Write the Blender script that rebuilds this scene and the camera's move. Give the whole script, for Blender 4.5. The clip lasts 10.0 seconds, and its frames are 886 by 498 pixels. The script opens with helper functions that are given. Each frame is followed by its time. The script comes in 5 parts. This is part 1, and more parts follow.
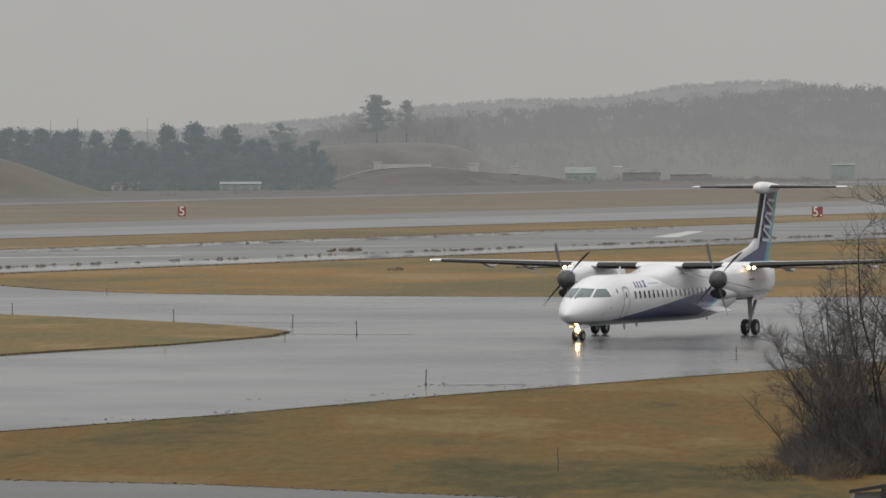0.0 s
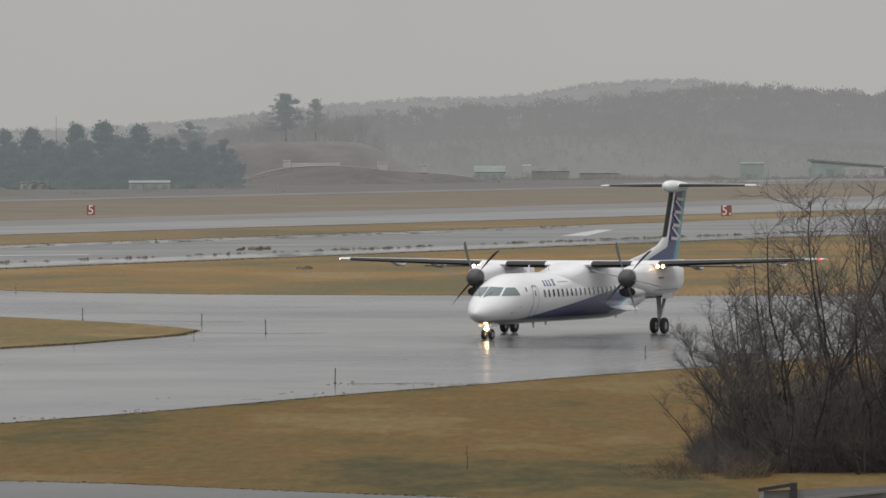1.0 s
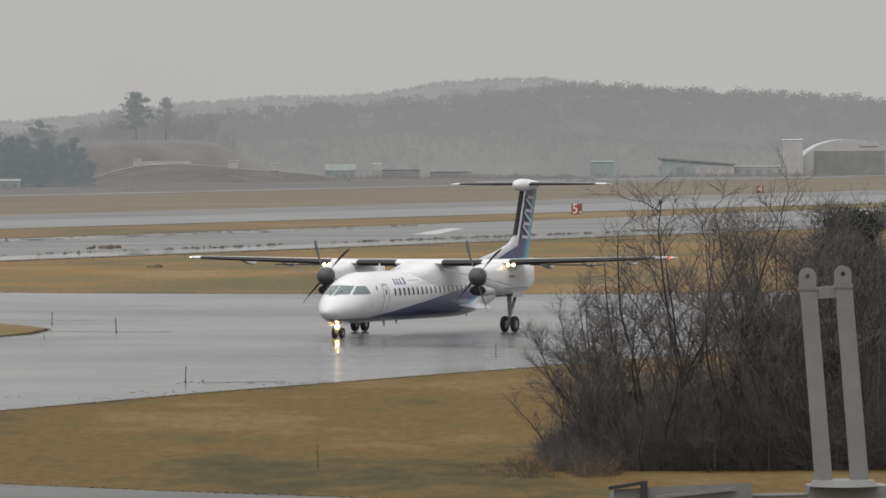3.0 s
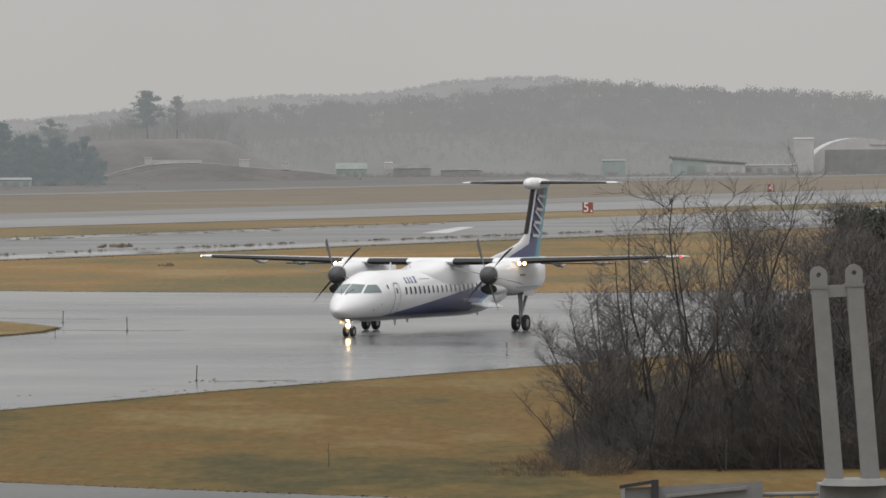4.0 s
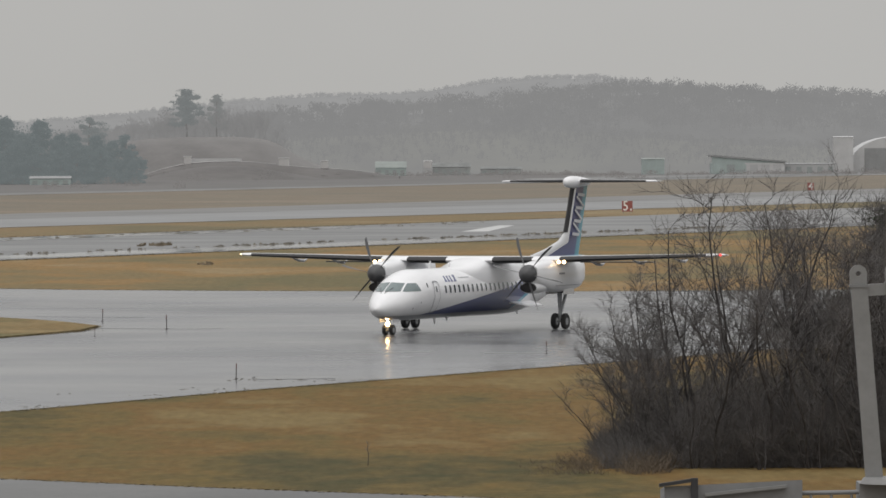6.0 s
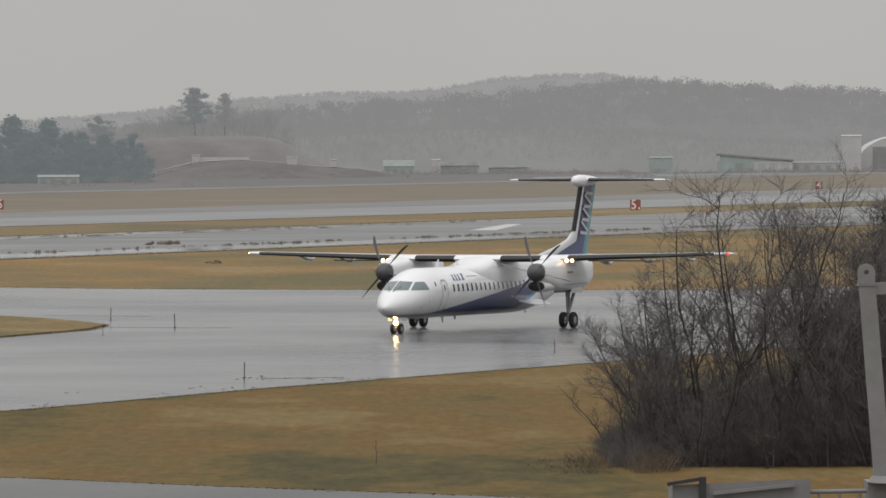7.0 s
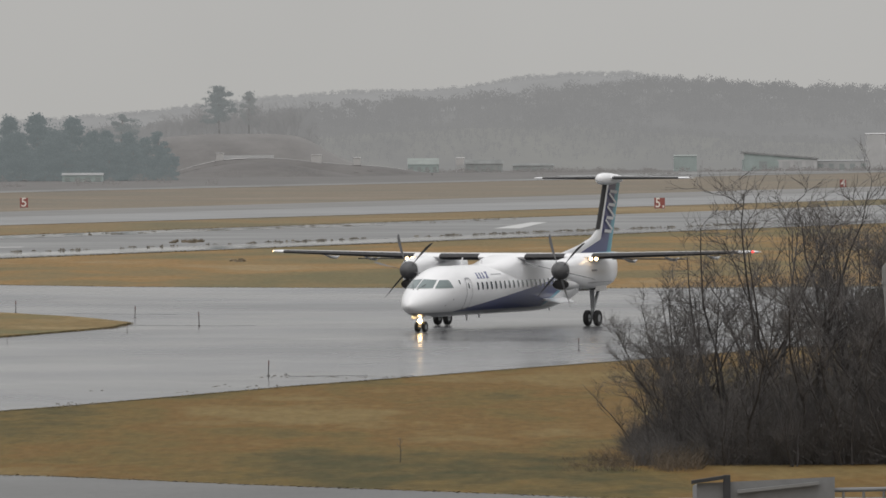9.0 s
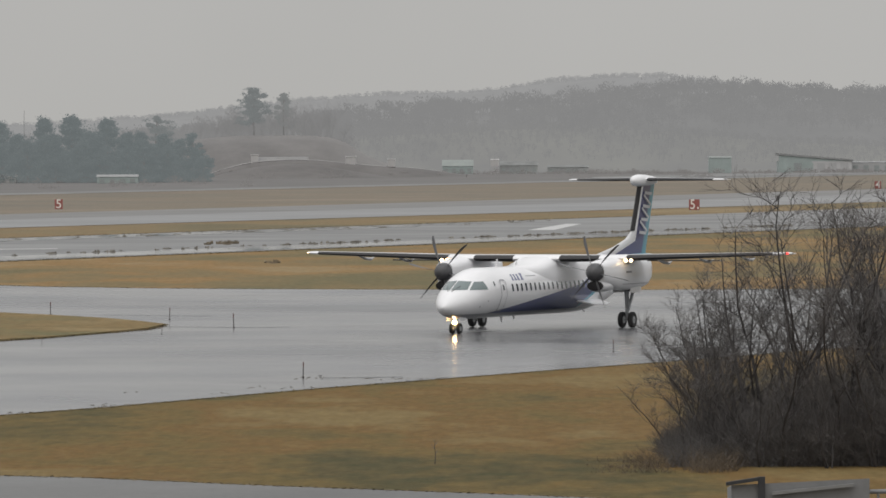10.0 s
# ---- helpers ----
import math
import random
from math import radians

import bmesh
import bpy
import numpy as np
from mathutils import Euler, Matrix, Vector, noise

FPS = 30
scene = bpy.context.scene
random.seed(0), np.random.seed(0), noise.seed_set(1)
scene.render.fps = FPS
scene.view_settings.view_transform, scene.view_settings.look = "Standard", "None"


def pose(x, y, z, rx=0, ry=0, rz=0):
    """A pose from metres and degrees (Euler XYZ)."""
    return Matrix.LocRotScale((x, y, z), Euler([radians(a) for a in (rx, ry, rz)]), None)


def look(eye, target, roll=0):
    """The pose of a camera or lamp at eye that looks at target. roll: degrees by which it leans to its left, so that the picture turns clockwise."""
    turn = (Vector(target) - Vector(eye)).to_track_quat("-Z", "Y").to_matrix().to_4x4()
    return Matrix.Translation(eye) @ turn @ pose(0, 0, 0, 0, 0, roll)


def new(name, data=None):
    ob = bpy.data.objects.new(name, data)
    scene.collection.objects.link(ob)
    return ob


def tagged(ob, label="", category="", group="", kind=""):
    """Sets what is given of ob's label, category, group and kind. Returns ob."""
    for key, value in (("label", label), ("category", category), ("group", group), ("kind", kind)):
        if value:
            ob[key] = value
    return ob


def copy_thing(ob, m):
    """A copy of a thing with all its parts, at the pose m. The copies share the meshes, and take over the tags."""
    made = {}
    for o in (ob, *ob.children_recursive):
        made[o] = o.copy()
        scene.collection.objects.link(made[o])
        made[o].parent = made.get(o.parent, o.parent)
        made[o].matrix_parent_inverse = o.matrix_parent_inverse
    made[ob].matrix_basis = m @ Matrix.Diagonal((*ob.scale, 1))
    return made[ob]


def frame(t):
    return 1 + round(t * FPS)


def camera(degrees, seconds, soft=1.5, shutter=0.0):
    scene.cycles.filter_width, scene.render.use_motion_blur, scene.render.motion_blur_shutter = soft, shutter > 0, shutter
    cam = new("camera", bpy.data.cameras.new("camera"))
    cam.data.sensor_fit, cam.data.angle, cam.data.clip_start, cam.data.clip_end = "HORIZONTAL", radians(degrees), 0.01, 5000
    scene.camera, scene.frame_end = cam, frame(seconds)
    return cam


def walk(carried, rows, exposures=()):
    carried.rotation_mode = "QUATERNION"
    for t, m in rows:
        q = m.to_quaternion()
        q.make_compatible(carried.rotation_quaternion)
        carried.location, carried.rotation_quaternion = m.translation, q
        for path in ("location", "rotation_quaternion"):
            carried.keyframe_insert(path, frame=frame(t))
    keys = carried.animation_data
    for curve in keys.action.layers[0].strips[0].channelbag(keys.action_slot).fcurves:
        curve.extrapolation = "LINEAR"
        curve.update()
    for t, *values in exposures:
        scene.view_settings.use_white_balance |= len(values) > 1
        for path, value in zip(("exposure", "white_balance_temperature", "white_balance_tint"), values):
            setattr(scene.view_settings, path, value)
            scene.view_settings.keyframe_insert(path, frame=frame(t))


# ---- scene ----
# ---- camera ----
# one fixed stand on a terminal deck; a long lens that only pans and tilts
EYE = Vector((0.0, 0.0, 10.29))
AIM = [  # seconds, pan to the right in degrees, tilt in degrees
    (0.0, -1.5868, -0.8139), (0.5, -1.2386, -0.8071), (1.0, -0.8558, -0.8280), (1.5, -0.4801, -0.8416),
    (2.0, -0.1182, -0.8348), (2.5, 0.1809, -0.8348), (2.7, 0.2773, -0.8393), (3.2, 0.3550, -0.8480), (3.8, 0.3182, -0.8548), (4.0, 0.2577, -0.8557),
    (4.5, 0.1464, -0.8625), (5.0, 0.0836, -0.8625), (5.5, 0.0, -0.8625), (6.2, -0.0760, -0.8680), (7.0, -0.1250, -0.8766),
    (7.5, -0.1532, -0.9393), (8.0, -0.1668, -0.9670), (8.5, -0.2154, -0.9116), (9.0, -0.3200, -0.8907),
    (9.5, -0.4664, -0.8766), (10.0, -0.5986, -0.8766)]


def aimed(pan, tilt):
    a, b = radians(pan), radians(tilt)
    way = Vector((math.sin(a) * math.cos(b), math.cos(a) * math.cos(b), math.sin(b)))
    return look(EYE, EYE + 100 * way, -0.26)


cam = camera(7.118, 10.0, soft=1.6)
walk(cam, [(t, aimed(p, q)) for t, p, q in AIM], [(0.0, 0.0), (1.0, 0.04), (2.5, 0.16), (4.0, 0.21), (5.5, 0.16), (8.5, 0.13), (10.0, 0.13)])

# ---- world and light: a bright overcast sky, drizzle ----
SKY = 0.405
world = bpy.data.worlds.new("overcast")
scene.world = world
world.use_nodes = True
wn, wl = world.node_tree.nodes, world.node_tree.links
bg = wn["Background"]
tc = wn.new("ShaderNodeTexCoord")
sep = wn.new("ShaderNodeSeparateXYZ")
wl.new(tc.outputs["Generated"], sep.inputs[0])
mr = wn.new("ShaderNodeMapRange")
mr.inputs["From Min"].default_value, mr.inputs["From Max"].default_value = 0.0, 1.0
mr.inputs["To Min"].default_value, mr.inputs["To Max"].default_value = SKY, SKY * 2.7
wl.new(sep.outputs["Z"], mr.inputs["Value"])
root = wn.new("ShaderNodeMath")
root.operation, root.use_clamp = "POWER", True
root.inputs[1].default_value = 0.5
wl.new(sep.outputs["Z"], root.inputs[0])
op_root = root.outputs[0]
nish = wn.new("ShaderNodeTexSky")
nish.sky_type, nish.sun_disc, nish.sun_elevation, nish.sun_rotation = "NISHITA", False, radians(38), radians(200)
nish.air_density, nish.dust_density = 1.0, 6.0
gain = wn.new("ShaderNodeVectorMath")
gain.operation = "SCALE"
gain.inputs[3].default_value = 0.006
wl.new(nish.outputs[0], gain.inputs[0])
cloud = wn.new("ShaderNodeTexNoise")
cloud.inputs["Scale"].default_value, cloud.inputs["Detail"].default_value = 14.0, 4.0
wl.new(tc.outputs["Generated"], cloud.inputs["Vector"])
cm = wn.new("ShaderNodeMapRange")
cm.inputs["To Min"].default_value, cm.inputs["To Max"].default_value = 0.94, 1.06
wl.new(cloud.outputs["Fac"], cm.inputs["Value"])
mul = wn.new("ShaderNodeMath")
mul.operation = "MULTIPLY"
wl.new(mr.outputs[0], mul.inputs[0])
wl.new(cm.outputs[0], mul.inputs[1])
tint = wn.new("ShaderNodeVectorMath")
tint.operation = "SCALE"
hue = wn.new("ShaderNodeMix")
hue.data_type = "RGBA"
hue.inputs[6].default_value, hue.inputs[7].default_value = (1.0, 0.987, 0.952, 1), (0.985, 0.985, 1.0, 1)
wl.new(op_root, hue.inputs[0])
wl.new(hue.outputs[2], tint.inputs[0])
wl.new(mul.outputs[0], tint.inputs[3])
add = wn.new("ShaderNodeVectorMath")
add.operation = "ADD"
wl.new(tint.outputs[0], add.inputs[0])
wl.new(gain.outputs[0], add.inputs[1])
wl.new(add.outputs[0], bg.inputs["Color"])
bg.inputs["Strength"].default_value = 1.0

sun = new("sun", bpy.data.lights.new("sun", "SUN"))
sun.data.energy, sun.data.angle, sun.data.color = 0.6, radians(40), (1.0, 0.97, 0.92)
sun.matrix_world = look((0, 0, 300), (30, 120, 0))


# ---- materials ----
def node_mat(name):
    m = bpy.data.materials.new(name)
    m.use_nodes = True
    nt = m.node_tree
    return m, nt, nt.nodes["Principled BSDF"]


def coords(nt, scale=(1, 1, 1), space="Object"):
    t = nt.nodes.new("ShaderNodeTexCoord")
    mp = nt.nodes.new("ShaderNodeMapping")
    mp.inputs["Scale"].default_value = scale
    nt.links.new(t.outputs[space], mp.inputs["Vector"])
    return mp.outputs[0]


def noise_tex(nt, vec, scale, detail=5.0, rough=0.6):
    n = nt.nodes.new("ShaderNodeTexNoise")
    n.inputs["Scale"].default_value, n.inputs["Detail"].default_value, n.inputs["Roughness"].default_value = scale, detail, rough
    nt.links.new(vec, n.inputs["Vector"])
    return n.outputs["Fac"]


def ramp(nt, fac, stops):
    r = nt.nodes.new("ShaderNodeValToRGB")
    e = r.color_ramp.elements
    while len(e) < len(stops):
        e.new(0.5)
    for el, (p, c) in zip(e, stops):
        el.position = p
        el.color = (*c, 1) if len(c) == 3 else c
    nt.links.new(fac, r.inputs[0])
    return r.outputs[0]


def mixc(nt, fac, a, b, mode="MIX"):
    m = nt.nodes.new("ShaderNodeMix")
    m.data_type, m.blend_type = "RGBA", mode
    for sock, v in ((m.inputs[0], fac), (m.inputs[6], a), (m.inputs[7], b)):
        if isinstance(v, (int, float)):
            sock.default_value = v
        elif isinstance(v, tuple):
            sock.default_value = (*v, 1)
        else:
            nt.links.new(v, sock)
    return m.outputs[2]


def op(nt, kind, a, b=0.0, clamp=False):
    m = nt.nodes.new("ShaderNodeMath")
    m.operation, m.use_clamp = kind, clamp
    for sock, v in zip(m.inputs, (a, b)):
        if isinstance(v, (int, float)):
            sock.default_value = v
        else:
            nt.links.new(v, sock)
    return m.outputs[0]


def bump(nt, b, height, strength, dist=0.05):
    n = nt.nodes.new("ShaderNodeBump")
    n.inputs["Strength"].default_value, n.inputs["Distance"].default_value = strength, dist
    nt.links.new(height, n.inputs["Height"])
    nt.links.new(n.outputs[0], b.inputs["Normal"])


def simple(name, colour, rough=0.5, metal=0.0, vary=0.12, scale=3.0, sheen=0.0, spec=0.5, bumpy=0.0, coat=0.0):
    m, nt, b = node_mat(name)
    v = coords(nt)
    n = noise_tex(nt, v, scale)
    n2 = noise_tex(nt, v, scale * 9)
    dark = tuple(c * (1 - 2 * vary) for c in colour)
    lite = tuple(min(1, c * (1 + 2 * vary)) for c in colour)
    c = ramp(nt, n, [(0.3, dark), (0.7, lite)])
    c = mixc(nt, 0.25, c, ramp(nt, n2, [(0.35, dark), (0.65, lite)]))
    nt.links.new(c, b.inputs["Base Color"])
    b.inputs["Roughness"].default_value, b.inputs["Metallic"].default_value = rough, metal
    b.inputs["Specular IOR Level"].default_value, b.inputs["Coat Weight"].default_value = spec, coat
    b.inputs["Sheen Weight"].default_value = sheen
    if bumpy:
        bump(nt, b, n2, bumpy)
    return m


def grass_mat(name, dry, green, brown, straw, sc=1.0, sx=0.8, sy=0.55):
    m, nt, b = node_mat(name)
    v = coords(nt)
    big = noise_tex(nt, coords(nt, (sx, sy, 1)), 0.17 * sc, 6, 0.66)
    mid = noise_tex(nt, coords(nt, (1, 0.5, 1)), 0.6 * sc, 6, 0.65)
    fine = noise_tex(nt, v, 1.6, 6, 0.7)
    c = ramp(nt, big, [(0.40, green), (0.48, dry), (0.54, brown), (0.62, straw)])
    c = mixc(nt, ramp(nt, mid, [(0.36, (0, 0, 0)), (0.7, (0.55, 0.55, 0.55))]), c, ramp(nt, fine, [(0.3, tuple(x * 0.55 for x in brown)), (0.7, straw)]))
    c = mixc(nt, 0.22, c, ramp(nt, fine, [(0.25, (0.25, 0.25, 0.22)), (0.75, (1.0, 1.0, 1.0))]), "MULTIPLY")
    tus = noise_tex(nt, coords(nt, (1, 0.14, 1)), 2.6 * sc ** 0.5, 5, 0.7)
    c = mixc(nt, 0.28, c, ramp(nt, tus, [(0.34, (0.45, 0.47, 0.45)), (0.52, (1.0, 1.0, 1.0)), (0.68, (1.45, 1.42, 1.35))]), "MULTIPLY")
    nt.links.new(c, b.inputs["Base Color"])
    b.inputs["Roughness"].default_value = 0.9
    b.inputs["Specular IOR Level"].default_value = 0.1
    bump(nt, b, fine, 0.8, 0.12)
    return m


def wet_mat(name, base, rough0, rough1, tone=1.0, wave=0.05, streak=1.0):
    m, nt, b = node_mat(name)
    v = coords(nt)
    pud = noise_tex(nt, coords(nt, (0.5, 0.6, 1)), 0.06, 4, 0.5)
    grit = noise_tex(nt, v, 2.5, 6, 0.7)
    lane = noise_tex(nt, coords(nt, (0.14, 0.13, 1)), 0.5, 2)
    c = ramp(nt, grit, [(0.3, tuple(x * 0.7 for x in base)), (0.7, tuple(x * 1.35 for x in base))])
    c = mixc(nt, 0.5 * streak, c, ramp(nt, lane, [(0.35, tuple(x * 0.5 for x in base)), (0.65, tuple(x * 1.5 for x in base))]))
    nt.links.new(c, b.inputs["Base Color"])
    both = op(nt, "ADD", op(nt, "MULTIPLY", pud, 0.6), op(nt, "MULTIPLY", lane, 0.4))
    nt.links.new(ramp(nt, both, [(0.40, (rough0,) * 3), (0.60, (rough1,) * 3)]), b.inputs["Roughness"])
    b.inputs["Specular IOR Level"].default_value = 0.5 * tone
    b.inputs["IOR"].default_value = 1.33
    bump(nt, b, noise_tex(nt, v, 1.1, 3), wave, 0.02)
    return m


GRASS = grass_mat("winter grass", (0.146, 0.106, 0.040), (0.069, 0.066, 0.031), (0.164, 0.098, 0.035), (0.205, 0.150, 0.066), 1.0, 0.45, 0.15)
GRASS_ISLE = grass_mat("olive-tan island grass", (0.185, 0.145, 0.070), (0.150, 0.140, 0.072), (0.215, 0.150, 0.070), (0.26, 0.20, 0.105), 0.8)
# infield and strip lightened, verge greyed: haze put into the grass colours
GRASS_MID = grass_mat("orange-brown infield grass", (0.200, 0.153, 0.079), (0.138, 0.128, 0.070), (0.262, 0.160, 0.066), (0.28, 0.21, 0.115), 0.6, 0.35, 0.16)
GRASS_STRIP = grass_mat("straw strip grass", (0.21, 0.168, 0.098), (0.15, 0.135, 0.085), (0.22, 0.155, 0.085), (0.27, 0.215, 0.13), 0.4, 0.35, 0.2)
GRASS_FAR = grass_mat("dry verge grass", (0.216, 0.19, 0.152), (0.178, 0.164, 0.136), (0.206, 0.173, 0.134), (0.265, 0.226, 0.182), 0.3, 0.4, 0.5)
ASPHALT = wet_mat("wet asphalt", (0.088, 0.090, 0.094), 0.13, 0.31, 0.9, wave=0.03)
RUNWAY = wet_mat("wet runway", (0.16, 0.16, 0.160), 0.36, 0.46, streak=0.4)
SHOULDER = wet_mat("dull wet runway half", (0.135, 0.132, 0.126), 0.44, 0.54, streak=0.5)
ASPHALT_OLD = wet_mat("old wet asphalt", (0.125, 0.125, 0.123), 0.34, 0.50, streak=0.6)
CONCRETE = wet_mat("wet apron concrete", (0.105, 0.105, 0.102), 0.42, 0.64)
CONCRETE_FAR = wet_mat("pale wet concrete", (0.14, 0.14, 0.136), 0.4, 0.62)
WATER = wet_mat("rain puddle", (0.06, 0.06, 0.055), 0.02, 0.08, 1.0, 0.02)
LINE = simple("white runway paint", (0.44, 0.44, 0.432), 0.3, vary=0.08)
JOINT = simple("dark sealed joint", (0.03, 0.03, 0.031), 0.35, vary=0.1)
# darker than island and infield grass: the edge's shaded side put into colour
EDGE = simple("sodden grass edge", (0.135, 0.106, 0.052), 0.85, vary=0.2, scale=1.5)
WHITE = simple("white aircraft paint", (0.80, 0.80, 0.81), 0.28, vary=0.02, scale=0.6, coat=0.4)
GREYP = simple("pale grey paint", (0.42, 0.42, 0.43), 0.4, vary=0.05)
BOOT = simple("black de-icing boot", (0.018, 0.017, 0.018), 0.55, vary=0.15)
RUBBER = simple("tyre rubber", (0.022, 0.022, 0.023), 0.75, vary=0.15)
STEELP = simple("gear steel", (0.40, 0.41, 0.42), 0.4, 0.5, vary=0.1)
BLADE = simple("dark grey propeller blade", (0.075, 0.075, 0.078), 0.45)
# lighter greenish base paints a reflection into the cockpit panes
GLASS_LIT = simple("greenish windscreen glass", (0.13, 0.17, 0.17), 0.06, spec=0.8, vary=0.05)
GLASS = simple("dark aircraft glass", (0.05, 0.065, 0.07), 0.05, spec=0.8, vary=0.05)
NAVY = simple("navy livery blue", (0.03, 0.045, 0.17), 0.3, vary=0.05, coat=0.4)
SEAM = simple("panel seam grey", (0.28, 0.28, 0.30), 0.5)
MARK = simple("pale grey livery mark", (0.60, 0.61, 0.64), 0.35, vary=0.03)
FLAP = simple("wing underside grey", (0.16, 0.16, 0.17), 0.45, vary=0.08)


def lamp_mat(name, colour, strength):
    m, nt, b = node_mat(name)
    b.inputs["Base Color"].default_value = (*colour, 1)
    b.inputs["Emission Color"].default_value = (*colour, 1)
    b.inputs["Emission Strength"].default_value = strength
    return m


LAMP = lamp_mat("lit landing lamp", (1.0, 0.66, 0.30), 30.0)
LAMP_DIM = lamp_mat("lit wing lamp", (1.0, 0.70, 0.38), 6.0)
RED = lamp_mat("red navigation lamp", (0.9, 0.06, 0.05), 2.0)


# ---- mesh tools ----
class Mesh:
    """Gathers vertices and faces for one mesh."""

    def __init__(self):
        self.v, self.f = [], []

    def add(self, verts, faces):
        k = len(self.v)
        self.v.extend(tuple(p) for p in verts)
        self.f.extend(tuple(i + k for i in q) for q in faces)
        return self

    def box(self, x0, x1, y0, y1, z0, z1, m=None):
        p = [Vector((x, y, z)) for z in (z0, z1) for y in (y0, y1) for x in (x0, x1)]
        if m:
            p = [m @ q for q in p]
        return self.add(p, [(0, 2, 3, 1), (4, 5, 7, 6), (0, 1, 5, 4), (2, 6, 7, 3), (0, 4, 6, 2), (1, 3, 7, 5)])

    def loft(self, rings, caps=True, closed=True):
        n = len(rings[0])
        faces = []
        for r in range(len(rings) - 1):
            for i in range(n if closed else n - 1):
                j = (i + 1) % n
                faces.append((r * n + i, r * n + j, (r + 1) * n + j, (r + 1) * n + i))
        if caps and closed:
            faces.append(tuple(range(n - 1, -1, -1)))
            faces.append(tuple(range((len(rings) - 1) * n, len(rings) * n)))
        return self.add([p for r in rings for p in r], faces)

    def tube(self, pts, radii, sides=8, caps=True):
        rings = []
        pts = [Vector(p) for p in pts]
        for i, p in enumerate(pts):
            d = (pts[min(i + 1, len(pts) - 1)] - pts[max(i - 1, 0)]).normalized()
            a = d.orthogonal().normalized() if abs(d.z) > 0.95 else d.cross(Vector((0, 0, 1))).normalized()
            b = d.cross(a)
            r = radii[i] if isinstance(radii, (list, tuple)) else radii
            rings.append([p + (a * math.cos(2 * math.pi * k / sides) + b * math.sin(2 * math.pi * k / sides)) * r for k in range(sides)])
        return self.loft(rings, caps)

    def done(self, name, mat, parent=None, label="", smooth=True, kind="", category=""):
        me = bpy.data.meshes.new(name)
        me.from_pydata(self.v, [], self.f)
        me.materials.append(mat)
        if smooth:
            me.polygons.foreach_set("use_smooth", [True] * len(me.polygons))
            me.set_sharp_from_angle(angle=radians(38))
        me.update()
        ob = new(name, me)
        ob.parent = parent
        return tagged(ob, label, category, "", kind)


def thing(name, label, category, m=None, group=""):
    ob = new(name)
    ob.empty_display_size = 0.3
    if m is not None:
        ob.matrix_world = m
    return tagged(ob, label, category, group)


# ---- ground, runway, taxiways ----
Mesh().add([(-2600, -400, 0), (2600, -400, 0), (2600, 4900, 0), (-2600, 4900, 0)], [(0, 1, 2, 3)]).done(
    "ground", GRASS, label="flat airfield of brown winter grass", kind="structure", category="ground", smooth=False)


def sheet(name, pts, z, mat, label, category, jag=0.0, step=6.0, curb=0.0):
    """A flat polygon of the setting; its rim wanders a little."""
    rng = random.Random(len(pts) * 7 + int(abs(pts[0][0]) * 10))
    rim = []
    for (ax, ay), (bx, by) in zip(pts, pts[1:] + pts[:1]):
        d = math.hypot(bx - ax, by - ay)
        n = max(1, min(220, int(d / step))) if jag else 1
        for i in range(n):
            t = i / n
            w = rng.uniform(-jag, jag) if i else 0.0
            rim.append((ax + (bx - ax) * t + w * 0.3, ay + (by - ay) * t + w))
    bm = bmesh.new()
    face = bm.faces.new([bm.verts.new((x, y, z)) for x, y in rim])
    if face.normal.z < 0 or face.calc_area() and (face.normal_update() or face.normal.z < 0):
        face.normal_flip()
    if curb:
        ext = bmesh.ops.extrude_face_region(bm, geom=[face])
        for g in ext["geom"]:
            if isinstance(g, bmesh.types.BMVert):
                g.co.z += curb
    bmesh.ops.triangulate(bm, faces=bm.faces[:])
    bmesh.ops.recalc_face_normals(bm, faces=bm.faces[:])
    me = bpy.data.meshes.new(name)
    bm.to_mesh(me)
    bm.free()
    me.materials.append(mat)
    return tagged(new(name, me), label, category, "", "structure")


def band(b0, a0, b1, a1, x0, x1, n=2):
    xs = [x0 + (x1 - x0) * i / n for i in range(n + 1)]
    return [(x, a0 + b0 * x) for x in xs] + [(x, a1 + b1 * x) for x in reversed(xs)]


# crossing taxiway, bounded by two edges
FAR_EDGE = [(150, 560), (90, 505), (40, 488), (8.7, 485), (1.3, 487), (-8, 489.5), (-16, 492.5), (-25, 497), (-33.4, 504.2), (-38, 511), (-42.7, 520), (-48.5, 538), (-55, 562), (-60, 590)]
taxi = [(-110, 55), (-60, 172), (-23.4, 259), (-16, 275), (-8, 295.6), (-3.3, 306), (1.7, 317.5), (6, 326.5), (40, 405), (150, 660)] + FAR_EDGE + [(-110, 480), (-170, 330)]
sheet("taxiway", taxi, 0.03, ASPHALT, "wide wet grey asphalt taxiway", "taxiway", 0.35)
sheet("taxiway_parallel", band(2.5, 722, 2.68, 903, -190, 190, 4), 0.05, ASPHALT_OLD, "rain-soaked parallel taxiway beside the runway", "taxiway", 0.8)
sheet("runway", band(2.45, 1000, 2.9, 1221, -230, 230, 4), 0.05, RUNWAY, "wet pale grey runway", "runway", 0.8)
sheet("runway_shoulder", band(2.70, 1121, 2.9, 1220, -228, 228, 4), 0.058, SHOULDER, "darker, rougher half of the wet runway", "runway", 0.8)
sheet("verge", band(2.92, 1223, 3.05, 1672, -260, 260, 4), 0.03, GRASS_FAR, "strip of brown dry grass, greyed for haze, beyond the runway", "grass", 1.0)
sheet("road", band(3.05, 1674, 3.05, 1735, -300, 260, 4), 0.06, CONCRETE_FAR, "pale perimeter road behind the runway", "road")
